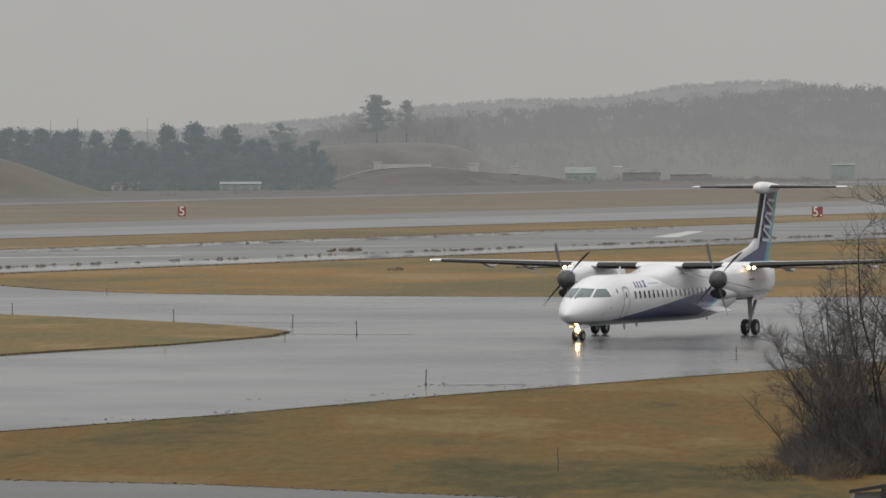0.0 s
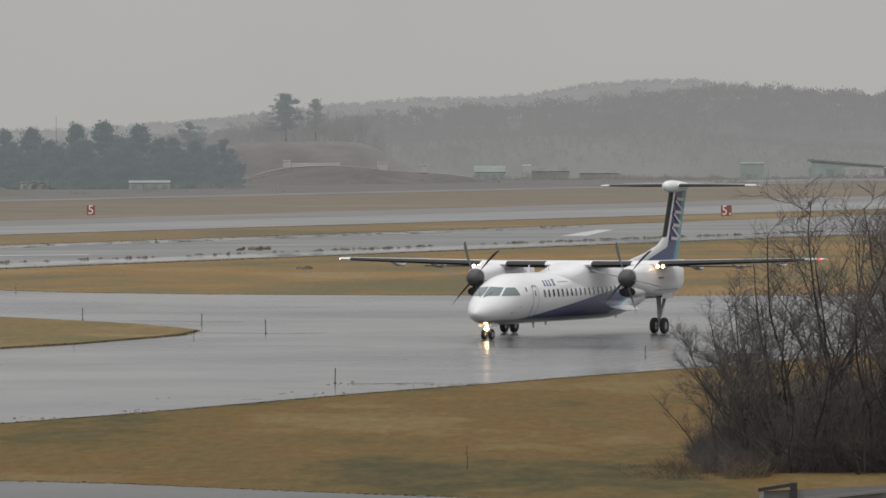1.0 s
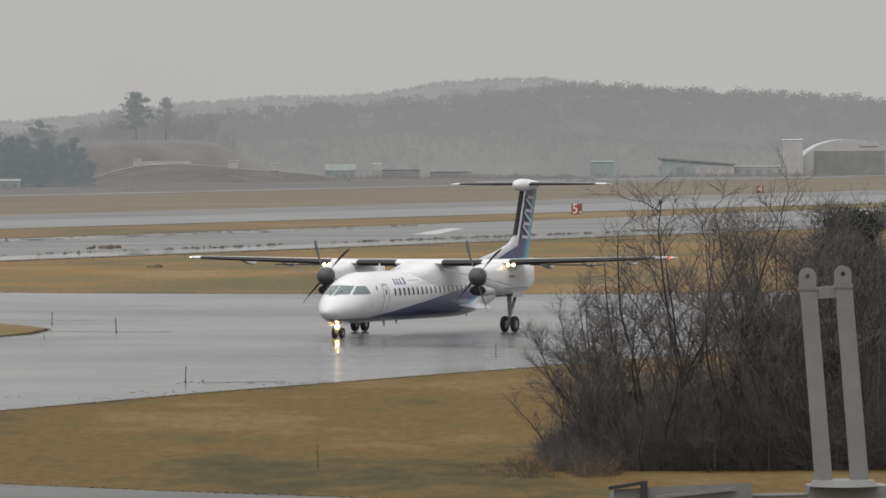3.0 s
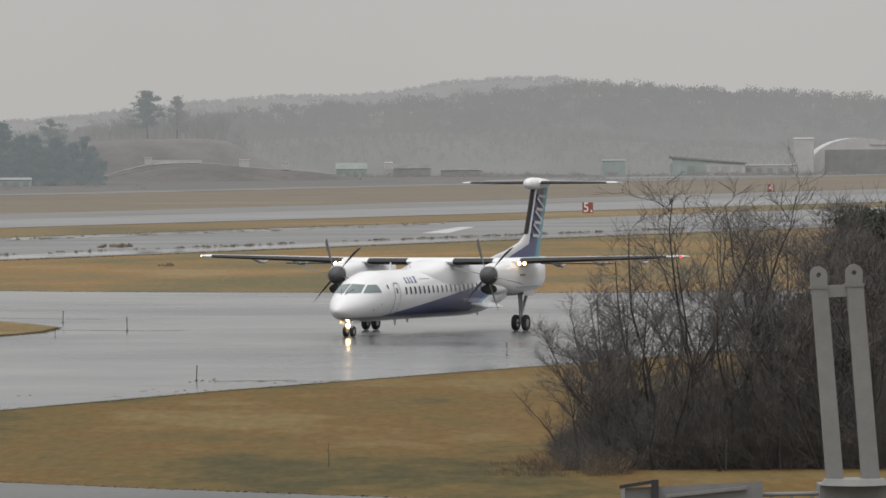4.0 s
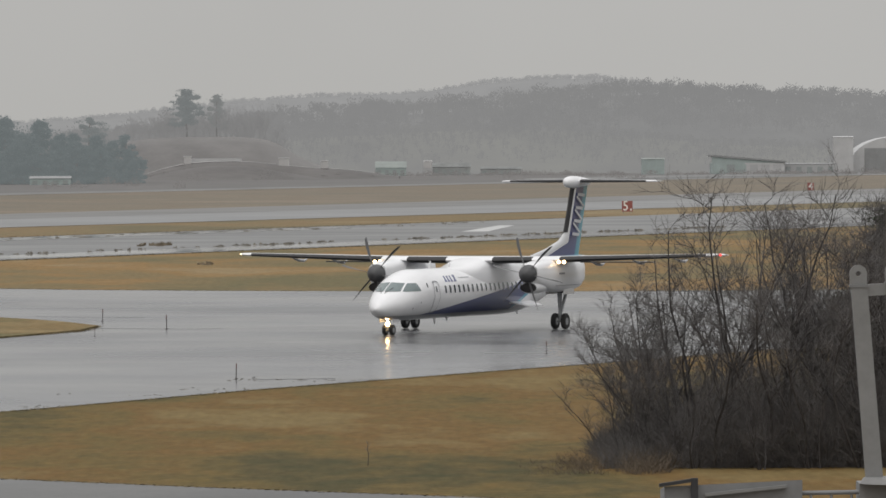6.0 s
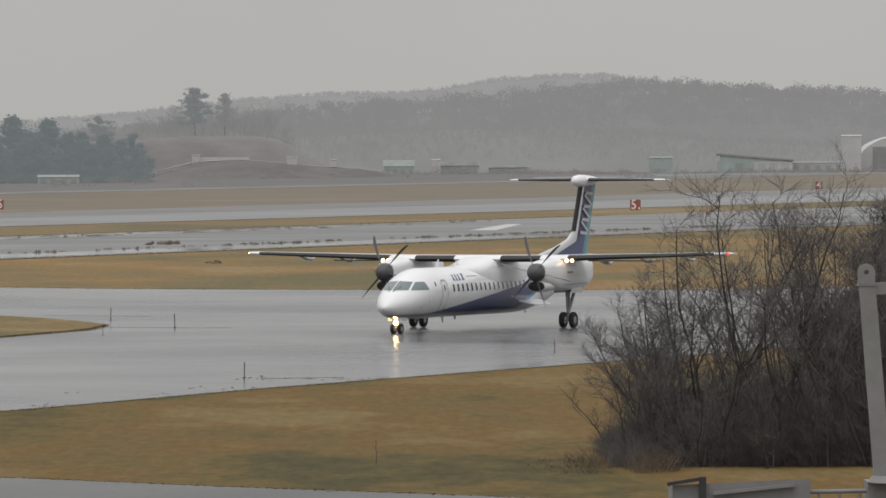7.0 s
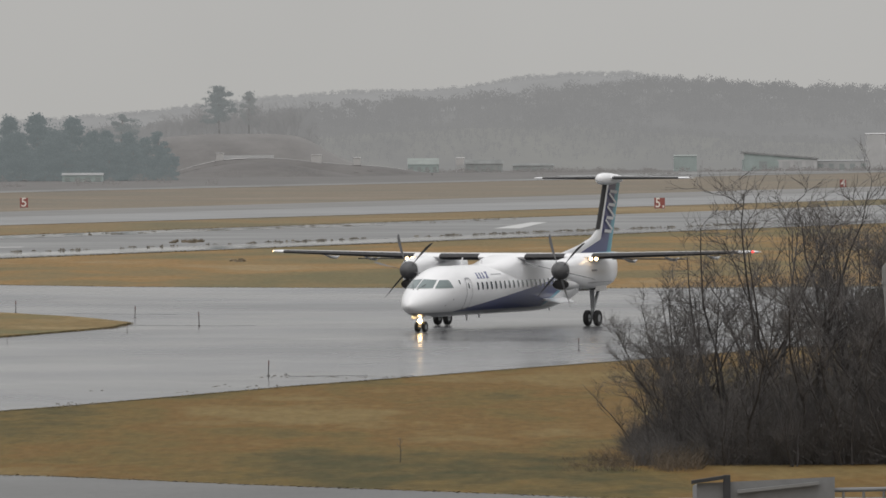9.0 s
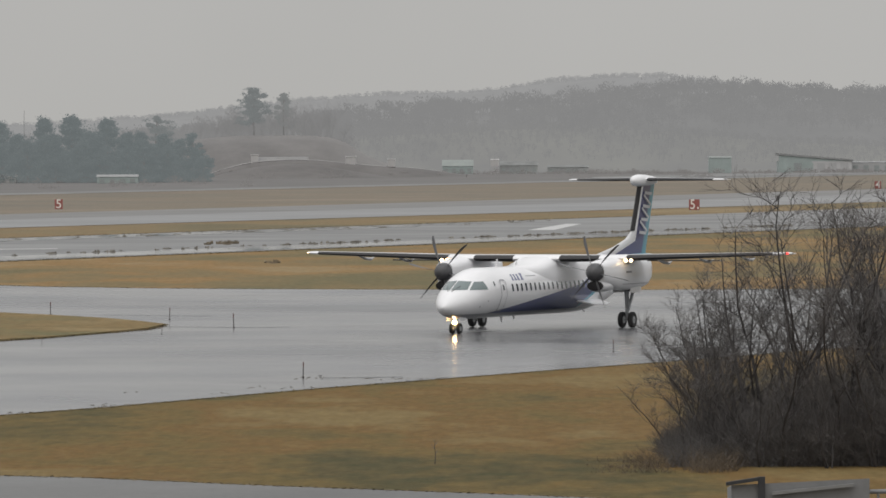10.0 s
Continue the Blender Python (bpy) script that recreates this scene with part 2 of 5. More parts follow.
sheet("pavement", [(-60, 249), (-19.9, 220.6), (-13.5, 217.3), (-7.3, 211.5), (0, 205.5), (20, 188), (20, 60), (-60, 60)], 0.04, CONCRETE, "wet light grey concrete apron", "apron", 0.12, 2.0)
infield = [(40, 489)] + FAR_EDGE[3:] + [(x, 720 + 2.5 * x) for x in (-52, -40, -20, 0, 20, 40, 60)] + [(60, 492)]
sheet("infield", infield, 0.015, GRASS_MID, "orange-brown infield grass between wet taxiways", "grass")
sheet("verge_strip", band(2.68, 904, 2.45, 999, -190, 190, 4), 0.015, GRASS_STRIP, "narrow strip of straw grass, paled for haze, beside the runway", "grass")
# grass island between the two taxiway arms
isle = [(-19.6, 396.5), (-21.6, 404), (-23.9, 410.8), (-27.8, 419.3), (-33.6, 429.9), (-39.6, 440), (-75, 505), (-120, 470), (-75, 255), (-36, 342), (-31.9, 354), (-28.4, 363), (-24.6, 371.5), (-21.6, 382), (-20.2, 388)]
sheet("grass_island", isle, 0.035, GRASS_ISLE, "pointed island of olive-brown grass between wet taxiways", "grass", 0.25, 3.0, 0.09)
# thin dark sealed joints in the asphalt
for a, b in (((-19.4, 393.5), (-14.5, 391.4)), ((-14.3, 391.2), (-12.5, 392.0)), ((-24.5, 421), (-18, 417.5)), ((-8.4, 307.6), (-5.0, 308.6))):
    d = Vector((b[0] - a[0], b[1] - a[1])).normalized()
    n = Vector((-d.y, d.x)) * 0.10
    sheet("joint", [(a[0] - n.x, a[1] - n.y - 0.25), (b[0] - n.x, b[1] - n.y - 0.25), (b[0] + n.x, b[1] + n.y + 0.25), (a[0] + n.x, a[1] + n.y + 0.25)], 0.036, JOINT, "thin dark joint in the wet asphalt", "joint")
# ---- the airliner ----
STATIONS = [  # aft of the nose, centre height, half width, half height
    (0.0, 1.42, 0.02, 0.02), (0.12, 1.43, 0.23, 0.20), (0.4, 1.47, 0.46, 0.39), (0.9, 1.55, 0.73, 0.62), (1.5, 1.66, 0.96, 0.82),
    (2.2, 1.80, 1.13, 1.00), (2.8, 1.92, 1.22, 1.14), (3.5, 2.03, 1.29, 1.26), (4.3, 2.10, 1.335, 1.335), (5.5, 2.11, 1.345, 1.345),
    (12.0, 2.11, 1.345, 1.345), (18.5, 2.11, 1.345, 1.345), (20.5, 2.20, 1.33, 1.29), (22.5, 2.42, 1.26, 1.17), (24.5, 2.72, 1.10, 0.97),
    (26.5, 3.02, 0.87, 0.75), (28.5, 3.30, 0.58, 0.52), (30.4, 3.50, 0.32, 0.32), (31.8, 3.62, 0.10, 0.12)]
ST = np.array(STATIONS)


def station(s):
    """Centre height, half width and half height of the fuselage at s, smoothly."""
    k = int(np.clip(np.searchsorted(ST[:, 0], s) - 1, 0, len(ST) - 2))
    x0, x1 = ST[k, 0], ST[k + 1, 0]
    m0 = (ST[k + 1, 1:] - ST[k - 1, 1:]) / (x1 - ST[k - 1, 0]) if k else (ST[1, 1:] - ST[0, 1:]) / (x1 - x0)
    m1 = (ST[k + 2, 1:] - ST[k, 1:]) / (ST[k + 2, 0] - x0) if k + 2 < len(ST) else (ST[k + 1, 1:] - ST[k, 1:]) / (x1 - x0)
    t, h = (s - x0) / (x1 - x0), x1 - x0
    return ((2 * t**3 - 3 * t**2 + 1) * ST[k, 1:] + (t**3 - 2 * t**2 + t) * h * m0 + (3 * t**2 - 2 * t**3) * ST[k + 1, 1:] + (t**3 - t**2) * h * m1)


def skin(s, a, out=0.0):
    """Point of the skin at s, angle a from the top towards the right wing."""
    z, w, h = station(s)
    return Vector((s, (w + out) * math.sin(a), z + (h + out) * math.cos(a)))


def side(s, z, left, out=0.012):
    """Point of the skin's side at s and height z."""
    zc, w, h = station(s)
    k = max(-1.0, min(1.0, (z - zc) / h))
    y = (w + out) * math.sqrt(max(0.0, 1 - k * k))
    return Vector((s, -y if left else y, z))


def livery_mat():
    m, nt, b = node_mat("airliner livery paint")
    t = nt.nodes.new("ShaderNodeTexCoord")
    sp = nt.nodes.new("ShaderNodeSeparateXYZ")
    nt.links.new(t.outputs["Object"], sp.inputs[0])
    s, z = sp.outputs["X"], sp.outputs["Z"]
    upper = op(nt, "MAXIMUM", op(nt, "ADD", op(nt, "MULTIPLY", s, 0.105), 0.60), op(nt, "ADD", op(nt, "MULTIPLY", s, 0.26), -2.05))
    aft = op(nt, "ADD", op(nt, "MULTIPLY", s, 0.07), 1.63)
    rise = op(nt, "ADD", op(nt, "MULTIPLY", s, 0.45), -6.70)
    lower = op(nt, "MAXIMUM", op(nt, "MINIMUM", aft, rise), 1.04)
    under = op(nt, "LESS_THAN", z, upper)
    over = op(nt, "GREATER_THAN", z, lower)
    blue = op(nt, "MULTIPLY", under, over)
    cyan = op(nt, "MULTIPLY", op(nt, "LESS_THAN", z, op(nt, "ADD", lower, 0.24)), op(nt, "GREATER_THAN", s, 17.2))
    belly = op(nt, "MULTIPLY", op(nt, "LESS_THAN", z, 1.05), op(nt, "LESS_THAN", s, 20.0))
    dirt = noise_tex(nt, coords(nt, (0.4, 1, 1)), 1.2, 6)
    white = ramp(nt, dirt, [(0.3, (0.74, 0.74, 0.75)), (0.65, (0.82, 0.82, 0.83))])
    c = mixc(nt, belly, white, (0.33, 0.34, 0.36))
    c = mixc(nt, blue, c, mixc(nt, cyan, (0.035, 0.05, 0.17), (0.07, 0.30, 0.42)))
    nt.links.new(c, b.inputs["Base Color"])
    b.inputs["Roughness"].default_value, b.inputs["Coat Weight"].default_value = 0.28, 0.5
    return m


def fin_mat():
    m, nt, b = node_mat("tail fin paint")
    t = nt.nodes.new("ShaderNodeTexCoord")
    sp = nt.nodes.new("ShaderNodeSeparateXYZ")
    nt.links.new(t.outputs["Object"], sp.inputs[0])
    s, z = sp.outputs["X"], sp.outputs["Z"]
    te = op(nt, "ADD", op(nt, "MULTIPLY", z, 0.39), 28.88)
    gap = op(nt, "SUBTRACT", te, s)
    le = op(nt, "ADD", op(nt, "MULTIPLY", z, 0.444), 25.86)
    front = op(nt, "SUBTRACT", s, le)
    low = op(nt, "SUBTRACT", op(nt, "ADD", op(nt, "MULTIPLY", s, 0.22), -1.75), z)
    white = op(nt, "MULTIPLY", op(nt, "LESS_THAN", front, 0.66), op(nt, "LESS_THAN", low, 0.0))
    c = ramp(nt, op(nt, "DIVIDE", gap, 1.4, True), [(0.0, (0.13, 0.44, 0.54)), (0.40, (0.08, 0.33, 0.46)), (0.56, (0.035, 0.06, 0.20)), (1.0, (0.03, 0.045, 0.17))])
    c = mixc(nt, white, c, (0.78, 0.78, 0.79))
    nt.links.new(c, b.inputs["Base Color"])
    b.inputs["Roughness"].default_value, b.inputs["Coat Weight"].default_value = 0.28, 0.5
    return m


def foil(chord, thick, n=9):
    """Wing section from nose to tail and back, as pairs along the chord and up."""
    top = [(chord * (1 - math.cos(math.pi * i / n)) / 2) for i in range(n + 1)]
    f = lambda x: thick * 4.0 * (0.2969 * math.sqrt(x) - 0.126 * x - 0.3516 * x * x + 0.2843 * x**3 - 0.1036 * x**4) * 1.0
    up = [(x, f(x / chord) * 1.15) for x in top]
    dn = [(x, -f(x / chord) * 0.85) for x in reversed(top[1:-1])]
    return up + dn


def wing_rings(stations, flip=1):
    """stations: lateral place, leading edge, chord, height, thickness."""
    return [[(le + x, flip * y, z + h) for x, h in foil(c, th)] for y, le, c, z, th in stations]


def build_airliner(m):
    plane = thing("airliner", "white turboprop airliner with blue livery on the wet taxiway", "aeroplane", m)
    liv, fin_paint = livery_mat(), fin_mat()
    n = 72
    stops = sorted(set(list(np.linspace(0, 1, 24) ** 1.5 * 5.5) + list(np.linspace(5.5, 19, 14)) + list(np.linspace(19, 31.8, 18))))
    rings = [[skin(s, 2 * math.pi * k / n) for k in range(n)] for s in stops]
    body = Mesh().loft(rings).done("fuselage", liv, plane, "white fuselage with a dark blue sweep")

    def plate(name, outline, left, mat, parent=body, out=0.014, label=""):
        """A thin shape on the side of the fuselage, from an outline in s and z."""
        cs, cz = sum(p[0] for p in outline) / len(outline), sum(p[1] for p in outline) / len(outline)
        k = len(outline)
        rings = []
        for f in (1.0, 0.66, 0.33):
            rings.append([side(cs + (s - cs) * f, cz + (z - cz) * f, left, out) for s, z in outline])
        g = Mesh().loft(rings, caps=False)
        g.add([side(cs, cz, left, out)] + rings[-1], [(0, i + 1, (i + 1) % k + 1) for i in range(k)])
        return g.done(name, mat, parent, label)

    def oval(s, z, w, h, k=10, p=0.6):
        o = []
        for i in range(k):
            c, d = math.cos(2 * math.pi * i / k), math.sin(2 * math.pi * i / k)
            o.append((s + w / 2 * math.copysign(abs(c) ** p, c), z + h / 2 * math.copysign(abs(d) ** p, d)))
        return o

    # cabin windows, both sides
    for left in (True, False):
        for i in range(27):
            s = 6.75 + i * 0.655
            if s > 23.5:
                continue
            plate("cabin_window", oval(s, 2.36, 0.26, 0.42), left, GLASS)
        # forward door with its seam, aft door
        for s in ((5.45, 21.9) if left else (5.6, 21.9)):
            o = oval(s, 1.98, 0.84, 1.72, 20, 0.35)
            rim = [side(a, b, left, 0.040) for a, b in o]
            rim2 = [side(s + (a - s) * 0.86, 1.98 + (b - 1.98) * 0.93, left, 0.042) for a, b in o]
            Mesh().loft([rim, rim2], caps=False).done("door_seam", SEAM, body, "grey door outline")
        plate("door_window", oval(5.45, 2.40, 0.2, 0.32), left, GLASS)
        # small markings behind the door: a plain slanted navy block and bars
        x0 = 7.0
        for k in range(3):
            plate("marking", [(x0 + k * 0.42, 2.74), (x0 + 0.30 + k * 0.42, 2.74), (x0 + 0.36 + k * 0.42, 3.06), (x0 + 0.14 + k * 0.42, 3.06)], left, NAVY, label="plain navy livery mark")
        plate("marking", [(x0 + 1.30, 2.74), (x0 + 1.66, 2.74), (x0 + 1.86, 3.10), (x0 + 1.50, 3.10)], left, NAVY, label="slanted navy livery block")
        plate("marking", [(x0 + 2.2, 2.92), (x0 + 3.7, 2.92), (x0 + 3.7, 2.96), (x0 + 2.2, 2.96)], left, SEAM, label="thin grey line of unreadable writing")
        plate("sensor_port", oval(4.3, 2.62, 0.16, 0.24), left, GLASS)
        plate("sensor_port", oval(3.4, 1.72, 0.12, 0.08), left, SEAM)
        plate("sensor_port", oval(2.6, 1.42, 0.10, 0.10), left, SEAM)
    # cockpit glazing wrapped round the nose: two windscreens and two side windows
    def nose_at(y, z):
        """How far aft the nose is y wide at height z."""
        lo, hi = 0.2, 5.0
        for _ in range(30):
            mid = (lo + hi) / 2
            zc, w, h = station(mid)
            k = (z - zc) / h
            wide = w * math.sqrt(1 - k * k) if abs(k) < 1 else 0.0
            lo, hi = (mid, hi) if wide < y else (lo, mid)
        return lo

    for sg in (-1, 1):
        rows = []
        for i in range(8):
            v = i / 7
            row = []
            for j in range(8):
                u = j / 7
                y = 0.035 + u * (0.70 - 0.06 * v)
                z = 2.34 + (0.47 - 0.05 * u) * v
                row.append(Vector((nose_at(y, z) - 0.018, sg * y, z + 0.012)))
            rows.append(row)
        Mesh().loft(rows, caps=False, closed=False).done("cockpit_window", GLASS_LIT, body, "greenish cockpit windscreen")
        rows = []
        for i in range(8):
            v = i / 7
            z = 2.33 + 0.43 * v
            s0 = nose_at(0.80 - 0.06 * v, z)
            s1 = 3.42 - 0.16 * v
            rows.append([side(s0 + (s1 - s0) * j / 9, z, sg < 0, 0.018) for j in range(10)])
        Mesh().loft(rows, caps=False, closed=False).done("cockpit_window", GLASS_LIT, body, "greenish cockpit side window")
        Mesh().tube([(nose_at(0.10, 2.27) - 0.02, sg * 0.10, 2.27), (nose_at(0.36, 2.52) - 0.04, sg * 0.36, 2.54)], 0.018, 5).done("wiper", BOOT, body)
    # wing fairing on the roof
    rings = []
    for s, w, top in ((9.2, 0.45, 3.42), (10.4, 0.85, 3.48), (11.4, 1.08, 3.57), (12.3, 1.22, 3.72), (13.2, 1.285, 3.90), (15.0, 1.30, 3.95), (17.0, 1.285, 3.92), (18.6, 1.2, 3.82), (20.2, 1.0, 3.70), (22.2, 0.6, 3.62)):
        rings.append([(s, w * math.copysign(abs(math.cos(math.pi * k / 14)) ** 0.6, math.cos(math.pi * k / 14)), 2.55 + (top - 2.55) * math.sin(math.pi * k / 14) ** 0.55) for k in range(15)])
    Mesh().loft(rings, caps=False, closed=False).done("wing_fairing", WHITE, plane)
    # aerials
    for s, z, d in ((8.2, 0.78, -0.32), (10.0, 0.78, -0.2), (7.6, 3.44, 0.42), (10.4, 3.44, 0.25), (20.5, 0.95, -0.25)):
        Mesh().loft([[(s, -0.02, z), (s + 0.3, -0.02, z), (s + 0.3, 0.02, z), (s, 0.02, z)], [(s + 0.12, -0.01, z + d), (s + 0.28, -0.01, z + d), (s + 0.28, 0.01, z + d), (s + 0.12, 0.01, z + d)]]).done("aerial", WHITE, plane, smooth=False)
    # wings
    for sg, tag in ((-1, "left"), (1, "right")):
        root = [(0.0, 13.45, 3.15, 3.78, 0.50), (1.3, 13.45, 3.15, 3.78, 0.50), (4.4, 13.48, 3.05, 3.80, 0.46), (9.0, 13.98, 2.35, 3.93, 0.34), (13.6, 14.48, 1.55, 4.05, 0.22), (14.05, 14.72, 1.25, 4.06, 0.16), (14.2, 15.1, 0.7, 4.06, 0.08)]
        wing = Mesh().loft(wing_rings(root, sg)).done("wing", WHITE, plane, "white wing with a dark leading edge")
        # dark de-icing boots on the leading edge, inboard and outboard of the nacelle
        for y0, y1 in ((1.35, 3.65), (5.2, 13.3)):
            rs = []
            for i in range(9):
                y = y0 + (y1 - y0) * i / 8
                yy = [r[0] for r in root]
                le, ch, z, th = [float(np.interp(y, yy, [r[q] for r in root])) for q in (1, 2, 3, 4)]
                sec = foil(ch, th)
                pts = [sec[-5], sec[-4], sec[-3], sec[-2], sec[-1], sec[0], sec[1], sec[2]]
                rs.append([(le + x - 0.012, sg * y, z + h * 1.02 + (0.006 if h > 0 else -0.006)) for x, h in pts])
            Mesh().loft(rs, caps=False, closed=False).done("de_icing_boot", BOOT, wing, "black rubber de-icing boot")
        # flap track fairings
        for y in (6.4, 8.8, 11.2):
            z = float(np.interp(y, [4.4, 13.6], [3.62, 3.98]))
            Mesh().tube([(15.2, sg * y, z), (16.2, sg * y, z - 0.16), (17.0, sg * y, z - 0.20), (17.5, sg * y, z - 0.1)], [0.02, 0.08, 0.08, 0.02], 8).done("flap_fairing", GREYP, wing)
        Mesh().box(16.3, 16.75, min(sg * 5.4, sg * 9.6), max(sg * 5.4, sg * 9.6), 3.62, 3.68).done("flap", FLAP, wing, smooth=False)
        # wing-tip lamp and leading-edge lamps
        Mesh().tube([(14.66, sg * 13.98, 4.07), (14.74, sg * 14.02, 4.07), (14.84, sg * 14.06, 4.07)], [0.04, 0.075, 0.04] if sg < 0 else [0.02, 0.03, 0.02], 8).done("tip_lamp", RED if sg < 0 else LAMP_DIM, wing, "glowing wing-tip lamp")
        for y in (5.22, 5.52):
            Mesh().loft([[(13.47 + 0.05 * j + 0.02 * abs(math.sin(a)), sg * y + 0.11 * math.cos(a) * (1 - 0.25 * j), 3.70 + 0.10 * math.sin(a) * (1 - 0.25 * j)) for a in [2 * math.pi * q / 10 for q in range(10)]] for j in (2, 1, 0)]).done("landing_lamp", LAMP_DIM, wing, "warm lit landing lamp")
        # nacelle
        rings = []
        for s, zc, w, h in ((11.05, 3.10, 0.50, 0.50), (11.3, 3.09, 0.57, 0.59), (12.0, 3.05, 0.66, 0.72), (13.2, 2.98, 0.70, 0.86), (15.0, 2.95, 0.70, 0.92), (16.8, 2.98, 0.66, 0.90), (17.9, 3.04, 0.56, 0.80), (18.6, 3.12, 0.42, 0.62), (19.0, 3.2, 0.26, 0.40), (19.2, 3.26, 0.10, 0.16)):
            rings.append([(s, sg * 4.4 + w * math.copysign(abs(math.cos(a)) ** 0.66, math.cos(a)), zc + h * math.copysign(abs(math.sin(a)) ** 0.66, math.sin(a))) for a in [2 * math.pi * k / 24 for k in range(24)]])
        nac = Mesh().loft(rings).done("engine_nacelle", WHITE, plane, "white engine nacelle")
        for d in (-1, 1):
            Mesh().tube([(s, sg * 4.4 + d * (w + 0.006), 2.42) for s, w in ((13.4, 0.672), (15.0, 0.672), (16.8, 0.63), (17.7, 0.55))], 0.016, 5).done("seam", SEAM, nac, "grey panel seam")
            Mesh().box(13.9, 14.7, sg * 4.4 + d * 0.704 - 0.008, sg * 4.4 + d * 0.704 + 0.008, 3.02, 3.12).done("marking", SEAM, nac, "thin grey line of unreadable writing", smooth=False)
        # no hollow here: a black box paints the bay's shade
        Mesh().box(15.2, 16.5, sg * 4.4 - 0.4, sg * 4.4 + 0.4, 2.0, 2.12).done("gear_bay", BOOT, nac, "black patch painted as the shaded gear bay", smooth=False)
        # chin intake
        rings = []
        for s, zc, w, h in ((11.02, 2.36, 0.48, 0.28), (11.15, 2.36, 0.52, 0.32), (11.9, 2.38, 0.52, 0.36), (13.5, 2.42, 0.4, 0.3), (15.0, 2.46, 0.2, 0.2)):
            rings.append([(s, sg * 4.4 + w * math.cos(a), zc + h * math.sin(a)) for a in [2 * math.pi * k / 20 for k in range(20)]])
        Mesh().loft(rings).done("air_intake", WHITE, nac)
        # black disc on the solid intake paints the shade inside
        Mesh().loft([[(11.0 - 0.01 * j, sg * 4.4 + (0.47 - 0.02 * j) * math.cos(a), 2.36 + (0.27 - 0.02 * j) * math.sin(a)) for a in [2 * math.pi * k / 20 for k in range(20)]] for j in (0, 1)]).done("intake_mouth", BOOT, nac, "black disc painted as the shaded intake mouth")
        Mesh().tube([(14.2, sg * 4.4 - sg * 0.66, 3.12), (14.6, sg * 4.4 - sg * 0.72, 3.1)], [0.13, 0.10], 10).done("exhaust", STEELP, nac)
        # propeller at rest: spinner and six swept blades
        prop = Mesh().tube([(s, sg * 4.4, 3.10) for s in (10.35, 10.42, 10.6, 10.85, 11.04)], [0.04, 0.22, 0.39, 0.48, 0.50], 24).done("propeller", BLADE, plane, "dark propeller spinner")
        for q in range(6):
            a = math.radians(60 * q + 12)
            rs = []
            for r, c, tw, sw in ((0.3, 0.16, 104, 0.0), (0.6, 0.24, 98, 0.0), (1.1, 0.32, 88, -0.03), (1.6, 0.31, 80, 0.02), (1.95, 0.22, 76, 0.10), (2.05, 0.08, 74, 0.16)):
                ring = []
                for u, w in ((-0.5, 0), (0, 0.06), (0.5, 0), (0, -0.06)):
                    t = u * c + sw
                    ax, tg = t * math.sin(math.radians(tw)) + w * c * math.cos(math.radians(tw)), t * math.cos(math.radians(tw)) - w * c * math.sin(math.radians(tw))
                    ring.append((10.8 + ax, sg * 4.4 + r * math.cos(a) - tg * math.sin(a), 3.10 + r * math.sin(a) + tg * math.cos(a)))
                rs.append(ring)
            Mesh().loft(rs).done("blade", BLADE, prop)
        # main gear
        leg = Mesh().tube([(15.84, sg * 4.4, 0.46), (15.80, sg * 4.4, 1.2), (15.7, sg * 4.4, 2.5)], [0.09, 0.10, 0.15], 12).done("main_gear_leg", STEELP, plane, "grey steel landing gear leg")
        Mesh().tube([(15.86, sg * 4.4, 0.80), (16.9, sg * 4.4 + sg * 0.1, 2.5)], [0.085, 0.10], 10).done("brace", STEELP, leg)
        Mesh().tube([(15.82, sg * 4.4 - 0.06, 0.95), (15.2, sg * 4.4 - 0.30, 2.45)], [0.05, 0.06], 8).done("brace", STEELP, leg)
        Mesh().tube([(15.84, sg * 4.4 - 0.42, 0.44), (15.84, sg * 4.4 + 0.42, 0.44)], 0.06, 10).done("axle", STEELP, leg)
        for d in (-0.29, 0.29):
            prof = [(0.20, -0.10), (0.28, -0.135), (0.38, -0.135), (0.43, -0.09), (0.44, 0.0), (0.43, 0.09), (0.38, 0.135), (0.28, 0.135), (0.20, 0.10)]
            Mesh().loft([[(15.84 + r * math.cos(a), sg * 4.4 + d + w, 0.44 + r * math.sin(a)) for a in [2 * math.pi * k / 24 for k in range(24)]] for r, w in prof]).done("tyre", RUBBER, leg)
            Mesh().tube([(15.84, sg * 4.4 + d - 0.11, 0.44), (15.84, sg * 4.4 + d + 0.11, 0.44)], 0.2, 16).done("rim", STEELP, leg)
        for d in (-0.5, 0.5):
            y = sg * 4.4 + d
            Mesh().box(15.0, 16.6, y - 0.02, y + 0.02, 1.92, 2.4).done("gear_door", WHITE, leg, smooth=False)
        # white fairing plate along the lower fuselage side
        Mesh().loft([[(s, sg * 1.10, 1.50), (s, sg * y1, z1), (s, sg * y1, z1 - 0.05), (s, sg * 1.10, 1.38)] for s, y1, z1 in ((16.6, 1.45, 1.40), (16.9, 2.06, 1.24), (19.3, 2.06, 1.24), (19.8, 1.45, 1.40))]).done("side_fairing", WHITE, plane, smooth=False)
    # nose gear with its taxi lamp
    leg = Mesh().tube([(1.90, 0, 0.32), (1.88, 0, 1.05)], [0.06, 0.08], 10).done("nose_gear_leg", STEELP, plane, "short grey nose gear leg")
